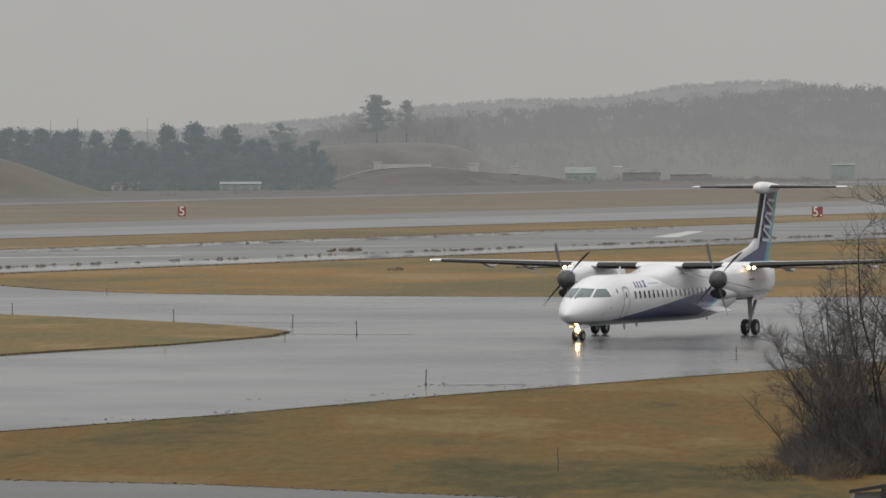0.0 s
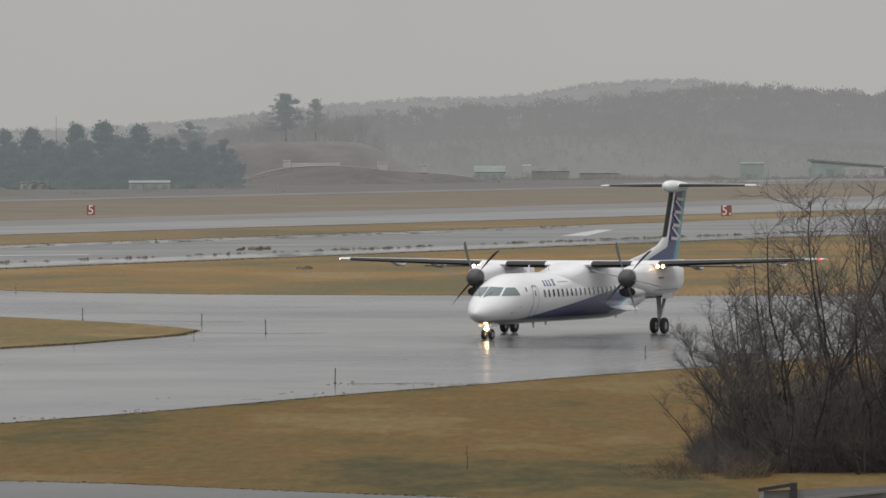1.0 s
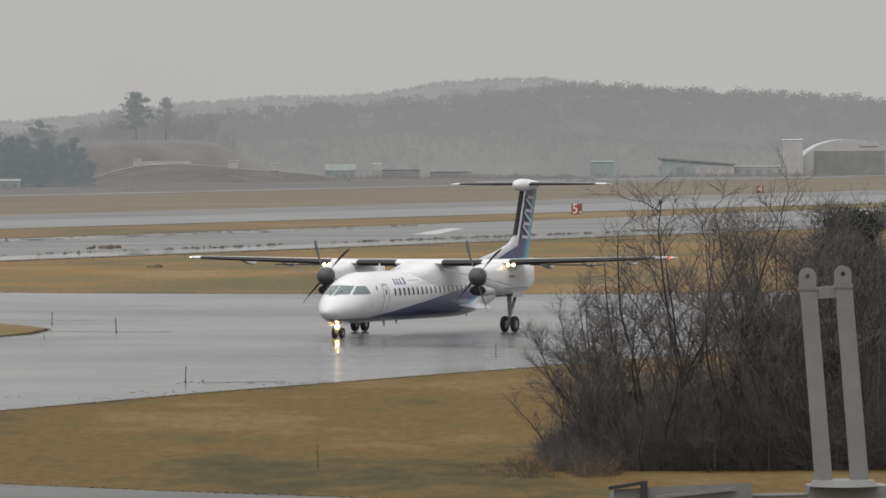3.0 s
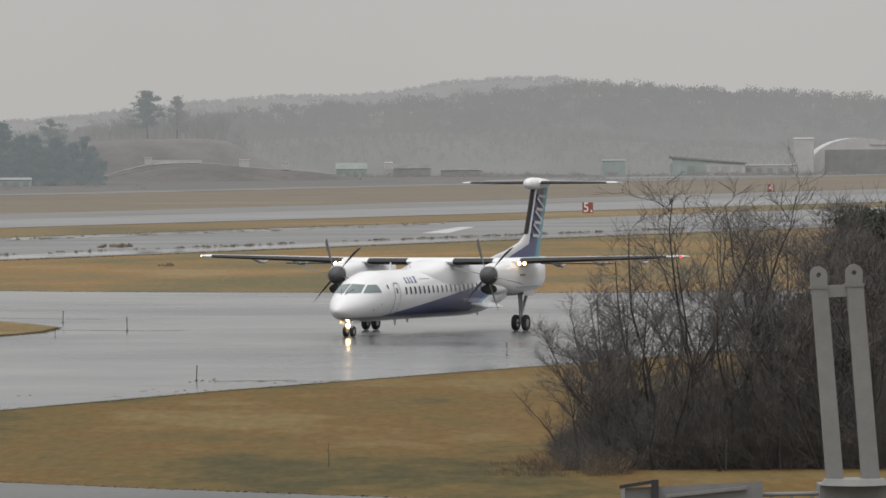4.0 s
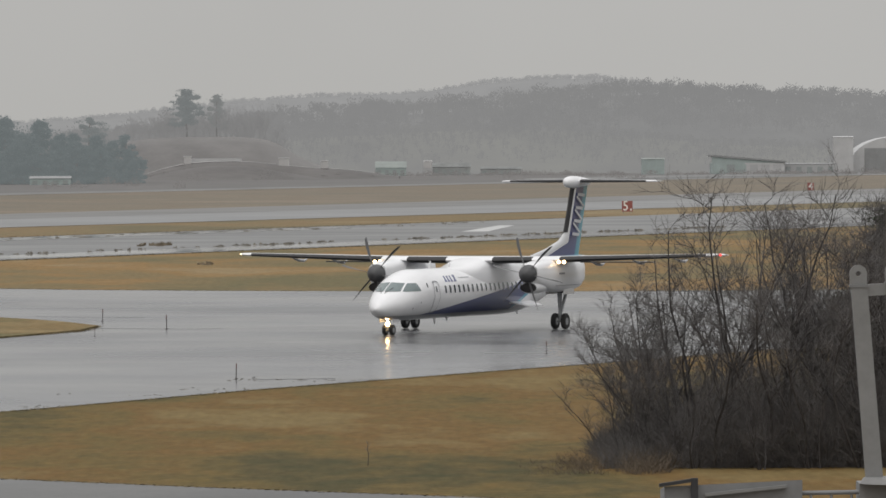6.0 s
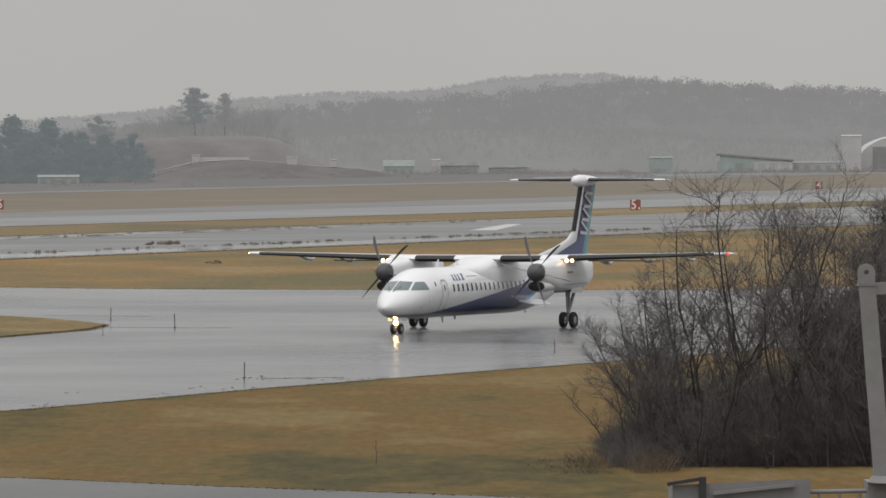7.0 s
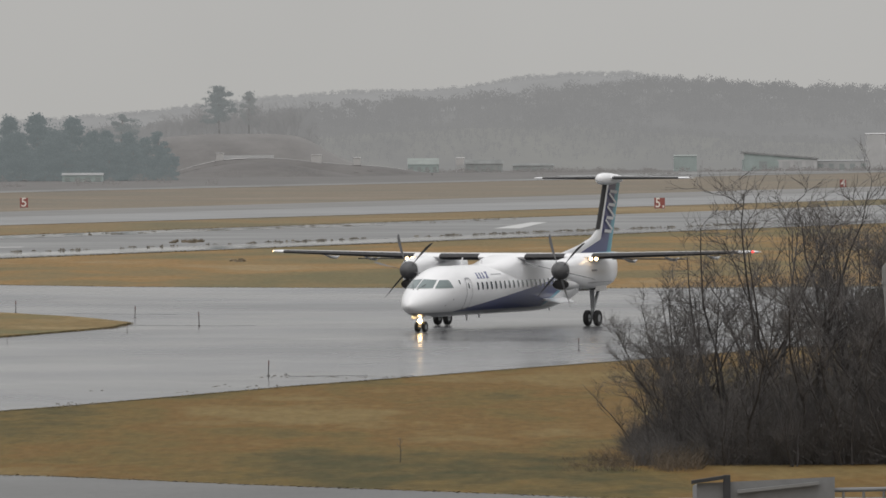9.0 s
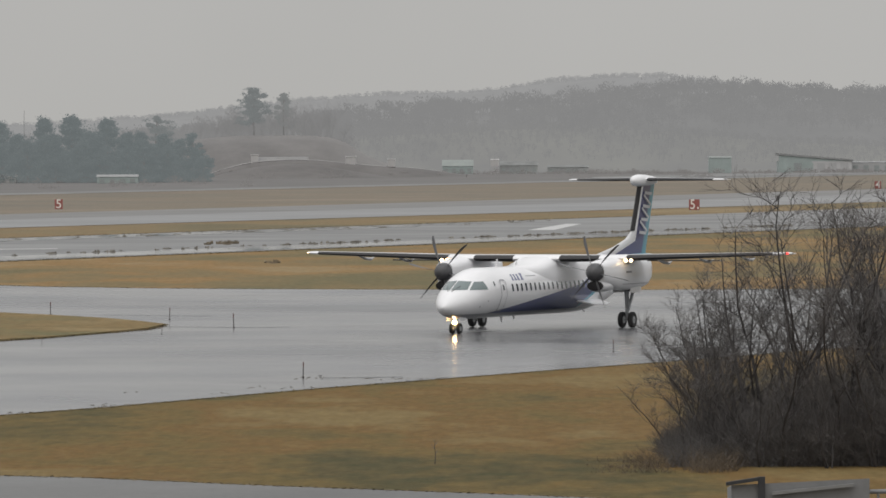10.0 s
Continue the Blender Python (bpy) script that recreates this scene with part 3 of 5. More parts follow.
    for d in (-0.2, 0.2):
        prof = [(0.14, -0.07), (0.22, -0.10), (0.28, -0.08), (0.295, 0.0), (0.28, 0.08), (0.22, 0.10), (0.14, 0.07)]
        Mesh().loft([[(1.90 + r * math.cos(a), d + w, 0.295 + r * math.sin(a)) for a in [2 * math.pi * k / 20 for k in range(20)]] for r, w in prof]).done("tyre", RUBBER, leg)
        Mesh().tube([(1.9, d - 0.08, 0.295), (1.9, d + 0.08, 0.295)], 0.14, 12).done("rim", STEELP, leg)
        Mesh().box(1.5, 2.4, d * 1.9 - 0.015, d * 1.9 + 0.015, 0.70, 1.0).done("gear_door", WHITE, leg, smooth=False)
    Mesh().tube([(1.9, -0.25, 0.295), (1.9, 0.25, 0.295)], 0.05, 8).done("axle", STEELP, leg)
    for z, r in ((0.62, 0.12), (0.86, 0.06)):
        Mesh().loft([[(1.72 + 0.1 * j, r * (1 - 0.3 * j) * math.cos(a), z + r * (1 - 0.3 * j) * math.sin(a)) for a in [2 * math.pi * k / 14 for k in range(14)]] for j in (0, 0.5, 1)]).done("taxi_lamp", LAMP, leg, "bright warm taxi lamp")
    # fin with its long dorsal fillet
    rings = []
    for z, le, te, th in ((3.3, 19.6, 30.2, 0.10), (3.62, 21.2, 30.32, 0.18), (3.95, 23.2, 30.42, 0.24), (4.25, 25.3, 30.54, 0.26), (4.65, 27.2, 30.7, 0.28), (5.05, 28.08, 30.85, 0.28), (6.4, 28.7, 31.38, 0.25), (7.85, 29.34, 31.94, 0.22)):
        rings.append([(le + x, y, z) for x, y in foil(te - le, th)])
    fin = Mesh().loft(rings).done("tail_fin", fin_paint, plane, "navy tail fin fading to light blue")
    rs = []
    for z, le in ((5.1, 28.08), (5.8, 28.42), (6.5, 28.74), (7.6, 29.22)):
        rs.append([(le + x - 0.02, y, z) for x, y in ((0.30, -0.125), (0.10, -0.085), (0.0, 0.0), (0.10, 0.085), (0.30, 0.125))])
    Mesh().loft(rs, caps=False, closed=False).done("de_icing_boot", BOOT, fin, "black rubber de-icing boot")
    # plain white slanted strokes down the fin, a plain stand-in for the airline's mark
    for sg in (-1, 1):
        for k in range(7):
            zc = 4.98 + k * 0.37
            mid = 29.66 + (zc - 5.25) * 0.42
            tilt = 0.52 if k % 2 else 0.06
            g = Mesh()
            g.add([(mid + u, sg * (0.168 if abs(u) < 0.2 else 0.158), zc + v - u * tilt) for u, v in ((-0.60, -0.085), (0.50, -0.085), (0.60, 0.085), (-0.50, 0.085))], [(0, 1, 2, 3)])
            g.done("fin_mark", MARK, fin, "plain white slanted livery stroke", smooth=False)
    # T-tail
    bul = Mesh().loft([[(s, w * math.cos(a), 7.92 + h * math.sin(a)) for a in [2 * math.pi * k / 18 for k in range(18)]] for s, w, h in ((28.42, 0.05, 0.05), (28.5, 0.20, 0.19), (28.75, 0.31, 0.30), (29.3, 0.37, 0.35), (30.2, 0.36, 0.33), (31.2, 0.26, 0.26), (32.0, 0.11, 0.18), (32.3, 0.04, 0.15))]).done("tail_bullet", WHITE, plane)
    for sg in (-1, 1):
        st = [(0.0, 29.5, 2.55, 7.98, 0.26), (2.4, 29.95, 2.0, 7.97, 0.2), (4.5, 30.35, 1.45, 7.96, 0.13), (4.68, 30.5, 1.2, 7.96, 0.08)]
        tp = Mesh().loft(wing_rings(st, sg)).done("tailplane", WHITE, plane)
        rs = []
        for i in range(6):
            y = 0.4 + 3.7 * i / 5
            le, ch, z, th = [float(np.interp(y, [r[0] for r in st], [r[k] for r in st])) for k in (1, 2, 3, 4)]
            sec = foil(ch, th)
            rs.append([(le + x - 0.012, sg * y, z + h + (0.005 if h > 0 else -0.005)) for x, h in sec[-5:] + sec[:3]])
        Mesh().loft(rs, caps=False, closed=False).done("de_icing_boot", BOOT, tp, "black rubber de-icing boot")
    return plane


HEADING = 68.36
ax = Vector((math.cos(radians(HEADING)), math.sin(radians(HEADING)), 0))
build_airliner(Matrix.Translation(Vector((1.87, 389.08, 0.035)) - ax * 15.84) @ pose(0, 0, 0, 0, 0, HEADING))
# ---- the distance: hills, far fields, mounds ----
def hill_mat(name, a, b, haze_glow, haze_colour=(0.236, 0.236, 0.236)):
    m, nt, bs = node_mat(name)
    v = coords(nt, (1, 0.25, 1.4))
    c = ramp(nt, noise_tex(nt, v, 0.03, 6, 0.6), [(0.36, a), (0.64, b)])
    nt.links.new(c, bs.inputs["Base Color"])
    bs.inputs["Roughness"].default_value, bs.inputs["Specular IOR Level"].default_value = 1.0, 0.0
    # even grey emission paints the haze over hills and their woods
    bs.inputs["Emission Color"].default_value = (*haze_colour, 1)
    bs.inputs["Emission Strength"].default_value = haze_glow
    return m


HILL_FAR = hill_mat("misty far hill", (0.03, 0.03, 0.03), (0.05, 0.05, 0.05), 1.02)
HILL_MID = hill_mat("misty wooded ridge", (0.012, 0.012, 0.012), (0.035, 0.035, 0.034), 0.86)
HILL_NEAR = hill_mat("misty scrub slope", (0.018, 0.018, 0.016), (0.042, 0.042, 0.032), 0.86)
# far ground: greyed base colours and sheen stand in for haze
SCRUB = simple("pale winter scrub", (0.100, 0.094, 0.090), 0.95, vary=0.18, scale=0.05, spec=0.05, sheen=0.2)
BERM = simple("brown grassed bank", (0.130, 0.124, 0.120), 0.95, vary=0.12, scale=0.08, spec=0.05, sheen=0.3)
MOUND = simple("olive grassed mound", (0.096, 0.092, 0.070), 0.95, vary=0.12, scale=0.08, spec=0.05, sheen=0.2)
TRACK = simple("pale gravel track", (0.36, 0.352, 0.343), 0.8, vary=0.1, scale=0.1)
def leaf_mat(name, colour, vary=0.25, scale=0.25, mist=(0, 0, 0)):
    """Foliage: half the light is thrown back, half comes through; mist paints haze in as emission."""
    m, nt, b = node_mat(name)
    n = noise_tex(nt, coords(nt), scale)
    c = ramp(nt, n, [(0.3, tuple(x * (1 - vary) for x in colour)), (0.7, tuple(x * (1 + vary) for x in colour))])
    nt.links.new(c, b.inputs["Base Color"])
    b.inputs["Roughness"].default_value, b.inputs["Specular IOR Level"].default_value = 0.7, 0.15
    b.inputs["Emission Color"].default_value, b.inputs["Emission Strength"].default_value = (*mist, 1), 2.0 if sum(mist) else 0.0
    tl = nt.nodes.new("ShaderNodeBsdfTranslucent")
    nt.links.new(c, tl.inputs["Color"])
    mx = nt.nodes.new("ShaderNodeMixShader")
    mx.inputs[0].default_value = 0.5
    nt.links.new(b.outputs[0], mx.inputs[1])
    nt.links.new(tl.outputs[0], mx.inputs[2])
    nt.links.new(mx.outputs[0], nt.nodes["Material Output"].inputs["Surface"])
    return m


# one needle colour under three strengths of painted haze
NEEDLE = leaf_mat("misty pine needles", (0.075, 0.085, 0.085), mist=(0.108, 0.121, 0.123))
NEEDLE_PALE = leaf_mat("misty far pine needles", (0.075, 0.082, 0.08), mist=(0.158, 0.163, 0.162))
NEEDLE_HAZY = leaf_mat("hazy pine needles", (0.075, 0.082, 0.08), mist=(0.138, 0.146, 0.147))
NEEDLE_DARK = leaf_mat("dark evergreen needles", (0.048, 0.062, 0.036), 0.3, 1.2)
BARK = simple("wet brown bark", (0.050, 0.045, 0.044), 0.7, vary=0.25, scale=4.0, bumpy=0.4)
TWIG = simple("bare brown twigs", (0.102, 0.094, 0.091), 0.75, vary=0.25, scale=1.2)
# bark colours with haze put in as emission
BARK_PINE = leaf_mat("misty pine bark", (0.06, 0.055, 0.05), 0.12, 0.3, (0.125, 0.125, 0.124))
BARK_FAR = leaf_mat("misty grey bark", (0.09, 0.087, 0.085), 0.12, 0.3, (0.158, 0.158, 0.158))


def ridge(name, prof, y, front, back, mat, label, rough=0.8, kind="structure", category="hill", seed=1, nx=160, nv=14):
    """A long hill: its skyline runs through prof (x, height) at depth y."""
    xs = np.linspace(prof[0][0], prof[-1][0], nx)
    zs = np.interp(xs, [p[0] for p in prof], [p[1] for p in prof])
    zs = np.convolve(np.pad(zs, 3, mode="edge"), np.ones(7) / 7, mode="valid")
    rows = []
    for j in range(nv + 1):
        v = j / nv
        if v < 0.75:
            u = v / 0.75
            yy, k = y - front * (1 - u), math.sin(u * math.pi / 2) ** 1.25
        else:
            u = (v - 0.75) / 0.25
            yy, k = y + back * u, math.cos(u * math.pi / 2)
        row = []
        for x, z in zip(xs, zs):
            w = noise.noise(Vector((x * 0.035 + seed, yy * 0.02, seed))) + 0.5 * noise.noise(Vector((x * 0.11, yy * 0.06, seed)))
            row.append((x, yy, z * k + rough * w * k * (0.35 if v > 0.7 else 1.0) - 0.05))
        rows.append(row)
    ob = Mesh().loft(rows, caps=False, closed=False).done(name, mat, None, label, kind=kind, category=category)
    return ob, (lambda x, u: (x, y - front * (1 - u), float(np.interp(x, xs, zs)) * math.sin(u * math.pi / 2) ** 1.25))


H1 = [(-900, 4), (-600, 10), (-381, 17.8), (-238, 18.6), (-163, 24.0), (-140, 27.3), (-109, 30.4), (-86, 31.8), (-66, 33.7), (-38, 33.5), (-9, 35.2), (19, 40.0), (48, 42.0), (76, 42.0), (99, 39.0), (124, 35.6), (160, 33.0), (194, 30.6), (242, 26.0), (308, 20.6), (600, 12), (900, 4)]
H2 = [(-600, 0.5), (-140, 9.0), (-96, 13.6), (-76, 16.0), (-51, 19.4), (-29, 20.6), (-7, 20.8), (15, 23.4), (37, 24.8), (62, 27.6), (75, 29.4), (91, 26.6), (106, 25.2), (140, 24.6), (169, 22.7), (188, 22.1), (240, 19.7), (420, 14), (700, 2)]
H3 = [(-400, 0.3), (-114, 4.6), (-81, 9.0), (-53, 11.0), (-25, 12.8), (3, 14.0), (22, 14.2), (50, 12.8), (80, 9.6), (108, 8.4), (136, 7.4), (182, 7.2), (400, 2)]
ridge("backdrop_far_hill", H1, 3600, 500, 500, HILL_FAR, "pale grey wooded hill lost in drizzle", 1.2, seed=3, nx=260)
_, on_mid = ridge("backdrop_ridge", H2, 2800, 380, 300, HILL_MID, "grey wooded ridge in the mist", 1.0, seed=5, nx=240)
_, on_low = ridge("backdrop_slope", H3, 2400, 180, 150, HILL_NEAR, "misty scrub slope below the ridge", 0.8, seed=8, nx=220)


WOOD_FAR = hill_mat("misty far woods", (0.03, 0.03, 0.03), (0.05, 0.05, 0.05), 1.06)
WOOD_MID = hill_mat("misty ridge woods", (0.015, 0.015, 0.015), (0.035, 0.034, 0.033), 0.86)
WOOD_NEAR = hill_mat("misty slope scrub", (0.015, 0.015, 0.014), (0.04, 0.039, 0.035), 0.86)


def far_woods(name, place, x0, x1, count, lo, hi, mat, label, seed, umin=0.15, strands=22, thin=0.055):
    """Bare misty trees on a slope, as sprays of fine upright twigs."""
    rng = random.Random(seed)
    g = Mesh()
    for _ in range(count):
        x, u = rng.uniform(x0, x1), rng.uniform(umin, 1.0) ** 0.7
        bx, by, bz = place(x, u)
        h = rng.uniform(lo, hi)
        wide = h * rng.uniform(0.45, 0.75)
        lobes = [(rng.uniform(-0.55, 0.55) * wide, rng.uniform(0.35, 0.85) * h, rng.uniform(0.35, 0.6) * wide) for _ in range(4)]
        for _ in range(strands):
            lx, lz, lr = rng.choice(lobes)
            a, r = rng.uniform(0, 6.283), lr * rng.random() ** 0.5
            mx, mz = bx + lx + r * math.cos(a), bz + max(0.2, lz + 0.8 * r * math.sin(a))
            lean, w, tall = rng.gauss(0, 0.9), h * thin * rng.uniform(0.6, 1.4), h * rng.uniform(0.05, 0.13)
            g.add([(mx - w, by, mz), (mx + w, by, mz), (mx + lean * tall + w * 0.5, by, mz + tall), (mx + lean * tall - w * 0.5, by, mz + tall)], [(0, 1, 2, 3)])
        g.add([(bx - 0.2, by, bz - 0.5), (bx + 0.2, by, bz - 0.5), (bx + 0.1, by, bz + h * 0.6), (bx - 0.1, by, bz + h * 0.6)], [(0, 1, 2, 3)])
    return g.done(name, mat, None, label, smooth=False, kind="stuff", category="woods")


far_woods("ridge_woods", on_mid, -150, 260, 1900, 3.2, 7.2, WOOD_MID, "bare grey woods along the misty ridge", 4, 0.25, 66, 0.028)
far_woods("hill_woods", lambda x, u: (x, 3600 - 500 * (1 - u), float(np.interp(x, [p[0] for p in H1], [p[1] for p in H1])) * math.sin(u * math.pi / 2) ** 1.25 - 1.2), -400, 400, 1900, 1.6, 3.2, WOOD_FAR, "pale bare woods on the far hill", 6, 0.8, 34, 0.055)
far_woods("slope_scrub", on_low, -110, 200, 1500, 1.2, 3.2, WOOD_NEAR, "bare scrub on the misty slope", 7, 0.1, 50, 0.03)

sheet("field", band(3.05, 1736, 0.2, 2600, -420, 300, 4), 0.04, SCRUB, "pale grey-brown scrubland beyond the perimeter road", "field", 2.0, 12.0)
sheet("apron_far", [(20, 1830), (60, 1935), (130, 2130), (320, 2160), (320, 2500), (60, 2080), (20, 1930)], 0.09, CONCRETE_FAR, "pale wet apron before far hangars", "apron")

ridge("bank", [(-118, 0.2), (-108, 3.6), (-98, 9.4), (-90, 11.2), (-80, 12.0), (-60, 12.0), (-51, 10.9), (-44, 6.3), (-36, 3.0), (-20, 0.2)], 2050, 46, 30, BERM, "long brown grassed bank with pines on top", 0.4, seed=11, nx=90)
ridge("mound", [(-260, 13), (-190, 14.5), (-178, 13.9), (-159, 12.9), (-140.4, 8.7), (-133, 6.2), (-125.5, 3.2), (-117, 0.2), (-110, -1.2)], 1560, 60, 60, MOUND, "smooth olive-brown grass mound before the pines", 0.25, seed=12, nx=90)
ridge("mound", [(-86, 0.0), (-76, 2.5), (-67, 3.9), (-56, 4.0), (-46, 2.1), (-34, 0.0)], 1950, 26, 20, SCRUB, "low brown mound beside a pale track", 0.3, seed=13, nx=60)
# pale track along a low bank
TRK = [(-88, 0.4), (-80, 2.9), (-74, 4.3), (-68, 4.9), (-60, 5.0), (-54, 4.7), (-47, 3.9), (-38, 3.1), (-28, 2.5), (-14, 0.6)]
_, on_trk = ridge("bank", TRK, 1978, 22, 16, SCRUB, "low bank carrying a pale track", 0.0, seed=14, nx=80)
tr = []
for x in np.linspace(-86, -18, 40):
    z = float(np.interp(x, [q[0] for q in TRK], [q[1] for q in TRK]))
    w = 0.86 if x < -66 else 0.93
    tr.append([(x, 1978 - 22 * (1 - w), z * math.sin(w * math.pi / 2) ** 1.25 + 0.08), (x, 1978, z + 0.12), (x, 1979, z + 0.02)])
Mesh().loft(tr, caps=False, closed=False).done("track", TRACK, None, "pale gravel track along the bank", smooth=False, kind="structure", category="track")


# ---- trees of the distance ----
def place(ob, x, y, z, turn, size=1.0):
    ob.matrix_world = pose(x, y, z, 0, 0, turn) @ Matrix.Scale(size, 4)
    return ob


def broad_pine(name, height, spread, seed, needles, label, lobes=16, low=0.05, shape=0.7, leaf=0.6, per=180, bark=None):
    """A broad pine: crooked trunk, limbs to lumpy lobes of needle sprays, uneven outline."""
    rng = random.Random(seed)
    tree = thing(name, label, "tree")
    top = Vector((rng.uniform(-0.6, 0.6), 0, height * 0.96))
    trunk = [Vector((0, 0, -0.1)), Vector((rng.uniform(-0.4, 0.4), 0, height * 0.35)), Vector((rng.uniform(-0.6, 0.6), 0, height * 0.7)), top]
    g = Mesh().tube(trunk, [height * 0.02, height * 0.015, height * 0.009, 0.04], 7)
    crown = Mesh()
    for k in range(lobes):
        f = low + (1 - low) * (k + rng.random()) / lobes
        env = spread * max(0.04, 1 - f) ** shape
        a, r = rng.uniform(0, 6.283), env * rng.uniform(0.1, 1.05)
        c = Vector((top.x * f + r * math.cos(a), r * math.sin(a), height * min(f, 0.95)))
        size = spread * 0.26 * rng.uniform(0.5, 1.45) * (1.1 - 0.42 * f)
        g.tube([Vector((top.x * f, 0, c.z * 0.9)), c], [0.10, 0.04], 4)
        for _ in range(per):
            d = Vector((rng.gauss(0, 1), rng.gauss(0, 1), rng.gauss(0, 0.6)))
            d = d.normalized() * size * rng.random() ** 0.45
            d.z *= 0.62
            o = c + d
            if o.z < 0.2:
                continue
            e1 = Vector((rng.gauss(0, 1), rng.gauss(0, 1), rng.gauss(0, 0.25))).normalized() * leaf * rng.uniform(0.5, 1.1)
            e2 = Vector((rng.gauss(0, 0.5), rng.gauss(0, 0.5), rng.choice((-1, 1)))).normalized() * leaf * rng.uniform(0.5, 1.0)
            crown.add([o, o + e1, o + e2], [(0, 1, 2)])
    for _ in range(lobes):
        f = rng.uniform(low, 0.97)
        a, r = rng.uniform(0, 6.283), spread * max(0.05, 1 - f) ** shape * rng.uniform(0.85, 1.2)
        c = Vector((top.x * f + r * math.cos(a), r * math.sin(a), height * f + rng.uniform(0, 0.06) * height))
        for _ in range(per // 5):
            o = c + Vector((rng.gauss(0, 0.11) * spread, rng.gauss(0, 0.11) * spread, rng.gauss(0, 0.035) * spread))
            e1 = Vector((rng.gauss(0, 1), rng.gauss(0, 1), rng.gauss(0, 0.3))).normalized() * leaf * rng.uniform(0.4, 1.0)
            e2 = Vector((rng.gauss(0, 0.5), rng.gauss(0, 0.5), 1)).normalized() * leaf * rng.uniform(0.4, 0.9)
            crown.add([o, o + e1, o + e2], [(0, 1, 2)])
    g.done("trunk", bark or BARK_PINE, tree)
    crown.done("crown", needles, tree, smooth=False)
    return tree


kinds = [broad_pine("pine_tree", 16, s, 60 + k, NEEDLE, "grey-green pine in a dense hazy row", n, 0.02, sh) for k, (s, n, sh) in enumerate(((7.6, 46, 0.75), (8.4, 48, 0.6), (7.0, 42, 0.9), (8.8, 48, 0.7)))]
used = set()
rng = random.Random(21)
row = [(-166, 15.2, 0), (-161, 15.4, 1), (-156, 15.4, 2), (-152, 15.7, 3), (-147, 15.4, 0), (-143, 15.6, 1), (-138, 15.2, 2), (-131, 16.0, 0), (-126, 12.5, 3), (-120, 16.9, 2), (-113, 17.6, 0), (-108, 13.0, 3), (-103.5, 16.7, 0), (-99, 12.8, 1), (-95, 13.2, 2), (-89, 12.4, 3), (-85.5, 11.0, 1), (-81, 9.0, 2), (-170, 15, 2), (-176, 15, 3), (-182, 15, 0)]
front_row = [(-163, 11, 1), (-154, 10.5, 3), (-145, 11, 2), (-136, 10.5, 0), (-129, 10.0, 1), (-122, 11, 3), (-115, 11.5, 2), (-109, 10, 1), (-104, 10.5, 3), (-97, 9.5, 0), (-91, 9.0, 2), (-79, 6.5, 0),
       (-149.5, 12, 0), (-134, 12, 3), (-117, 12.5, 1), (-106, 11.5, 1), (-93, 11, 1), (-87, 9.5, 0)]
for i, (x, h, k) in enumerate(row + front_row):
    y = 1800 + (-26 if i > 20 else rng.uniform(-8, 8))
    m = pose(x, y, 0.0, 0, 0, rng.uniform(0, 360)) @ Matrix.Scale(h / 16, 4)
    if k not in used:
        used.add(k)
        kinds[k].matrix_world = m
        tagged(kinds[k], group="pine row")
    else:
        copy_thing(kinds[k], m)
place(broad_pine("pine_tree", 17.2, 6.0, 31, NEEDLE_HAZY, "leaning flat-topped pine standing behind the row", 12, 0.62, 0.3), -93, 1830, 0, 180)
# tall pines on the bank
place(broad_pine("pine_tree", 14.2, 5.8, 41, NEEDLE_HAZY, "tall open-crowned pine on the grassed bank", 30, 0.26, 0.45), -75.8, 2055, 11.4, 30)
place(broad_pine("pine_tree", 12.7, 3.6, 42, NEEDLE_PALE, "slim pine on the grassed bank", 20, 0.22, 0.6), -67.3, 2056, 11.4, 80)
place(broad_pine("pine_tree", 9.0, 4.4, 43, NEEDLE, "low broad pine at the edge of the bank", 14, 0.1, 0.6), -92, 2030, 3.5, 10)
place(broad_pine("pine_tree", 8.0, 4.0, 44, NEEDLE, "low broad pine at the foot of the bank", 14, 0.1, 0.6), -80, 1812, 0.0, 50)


def grow(g, p, d, length, radius, depth, rng, sides, bend=0.25, spread=0.65, up=0.12, kids=(2, 4), fine=None):
    """A branch and, by recursion, its twigs; those thinner than the limbs go to the second mesh."""
    n = 4 if depth > 1 else 3
    pts, rad = [p], [radius]
    q, dd = p.copy(), d.copy()
    for i in range(n):
        dd = (dd + Vector((rng.gauss(0, bend), rng.gauss(0, bend), rng.gauss(0, bend) + up)) * 0.5).normalized()
        q = q + dd * length / n
        pts.append(q.copy())
        rad.append(radius * (1 - 0.62 * (i + 1) / n))
    (fine if fine is not None and depth <= 2 else g).tube(pts, rad, sides if depth > 2 else 3, caps=False)
    if depth == 0:
        return
    for _ in range(rng.randint(*kids)):
        t = rng.uniform(0.3, 1.0)
        i = min(n - 1, int(t * n))
        b = pts[i].lerp(pts[i + 1], t * n - i)
        axis = Vector((rng.gauss(0, 1), rng.gauss(0, 1), rng.gauss(0, 0.5))).normalized()
        nd = (dd + axis * spread * rng.uniform(0.6, 1.3)).normalized()
        grow(g, b, nd, length * rng.uniform(0.5, 0.78), max(0.0035 if length < 3 else 0.01, rad[i] * rng.uniform(0.5, 0.7)), depth - 1, rng, sides, bend, spread, up, kids, fine)


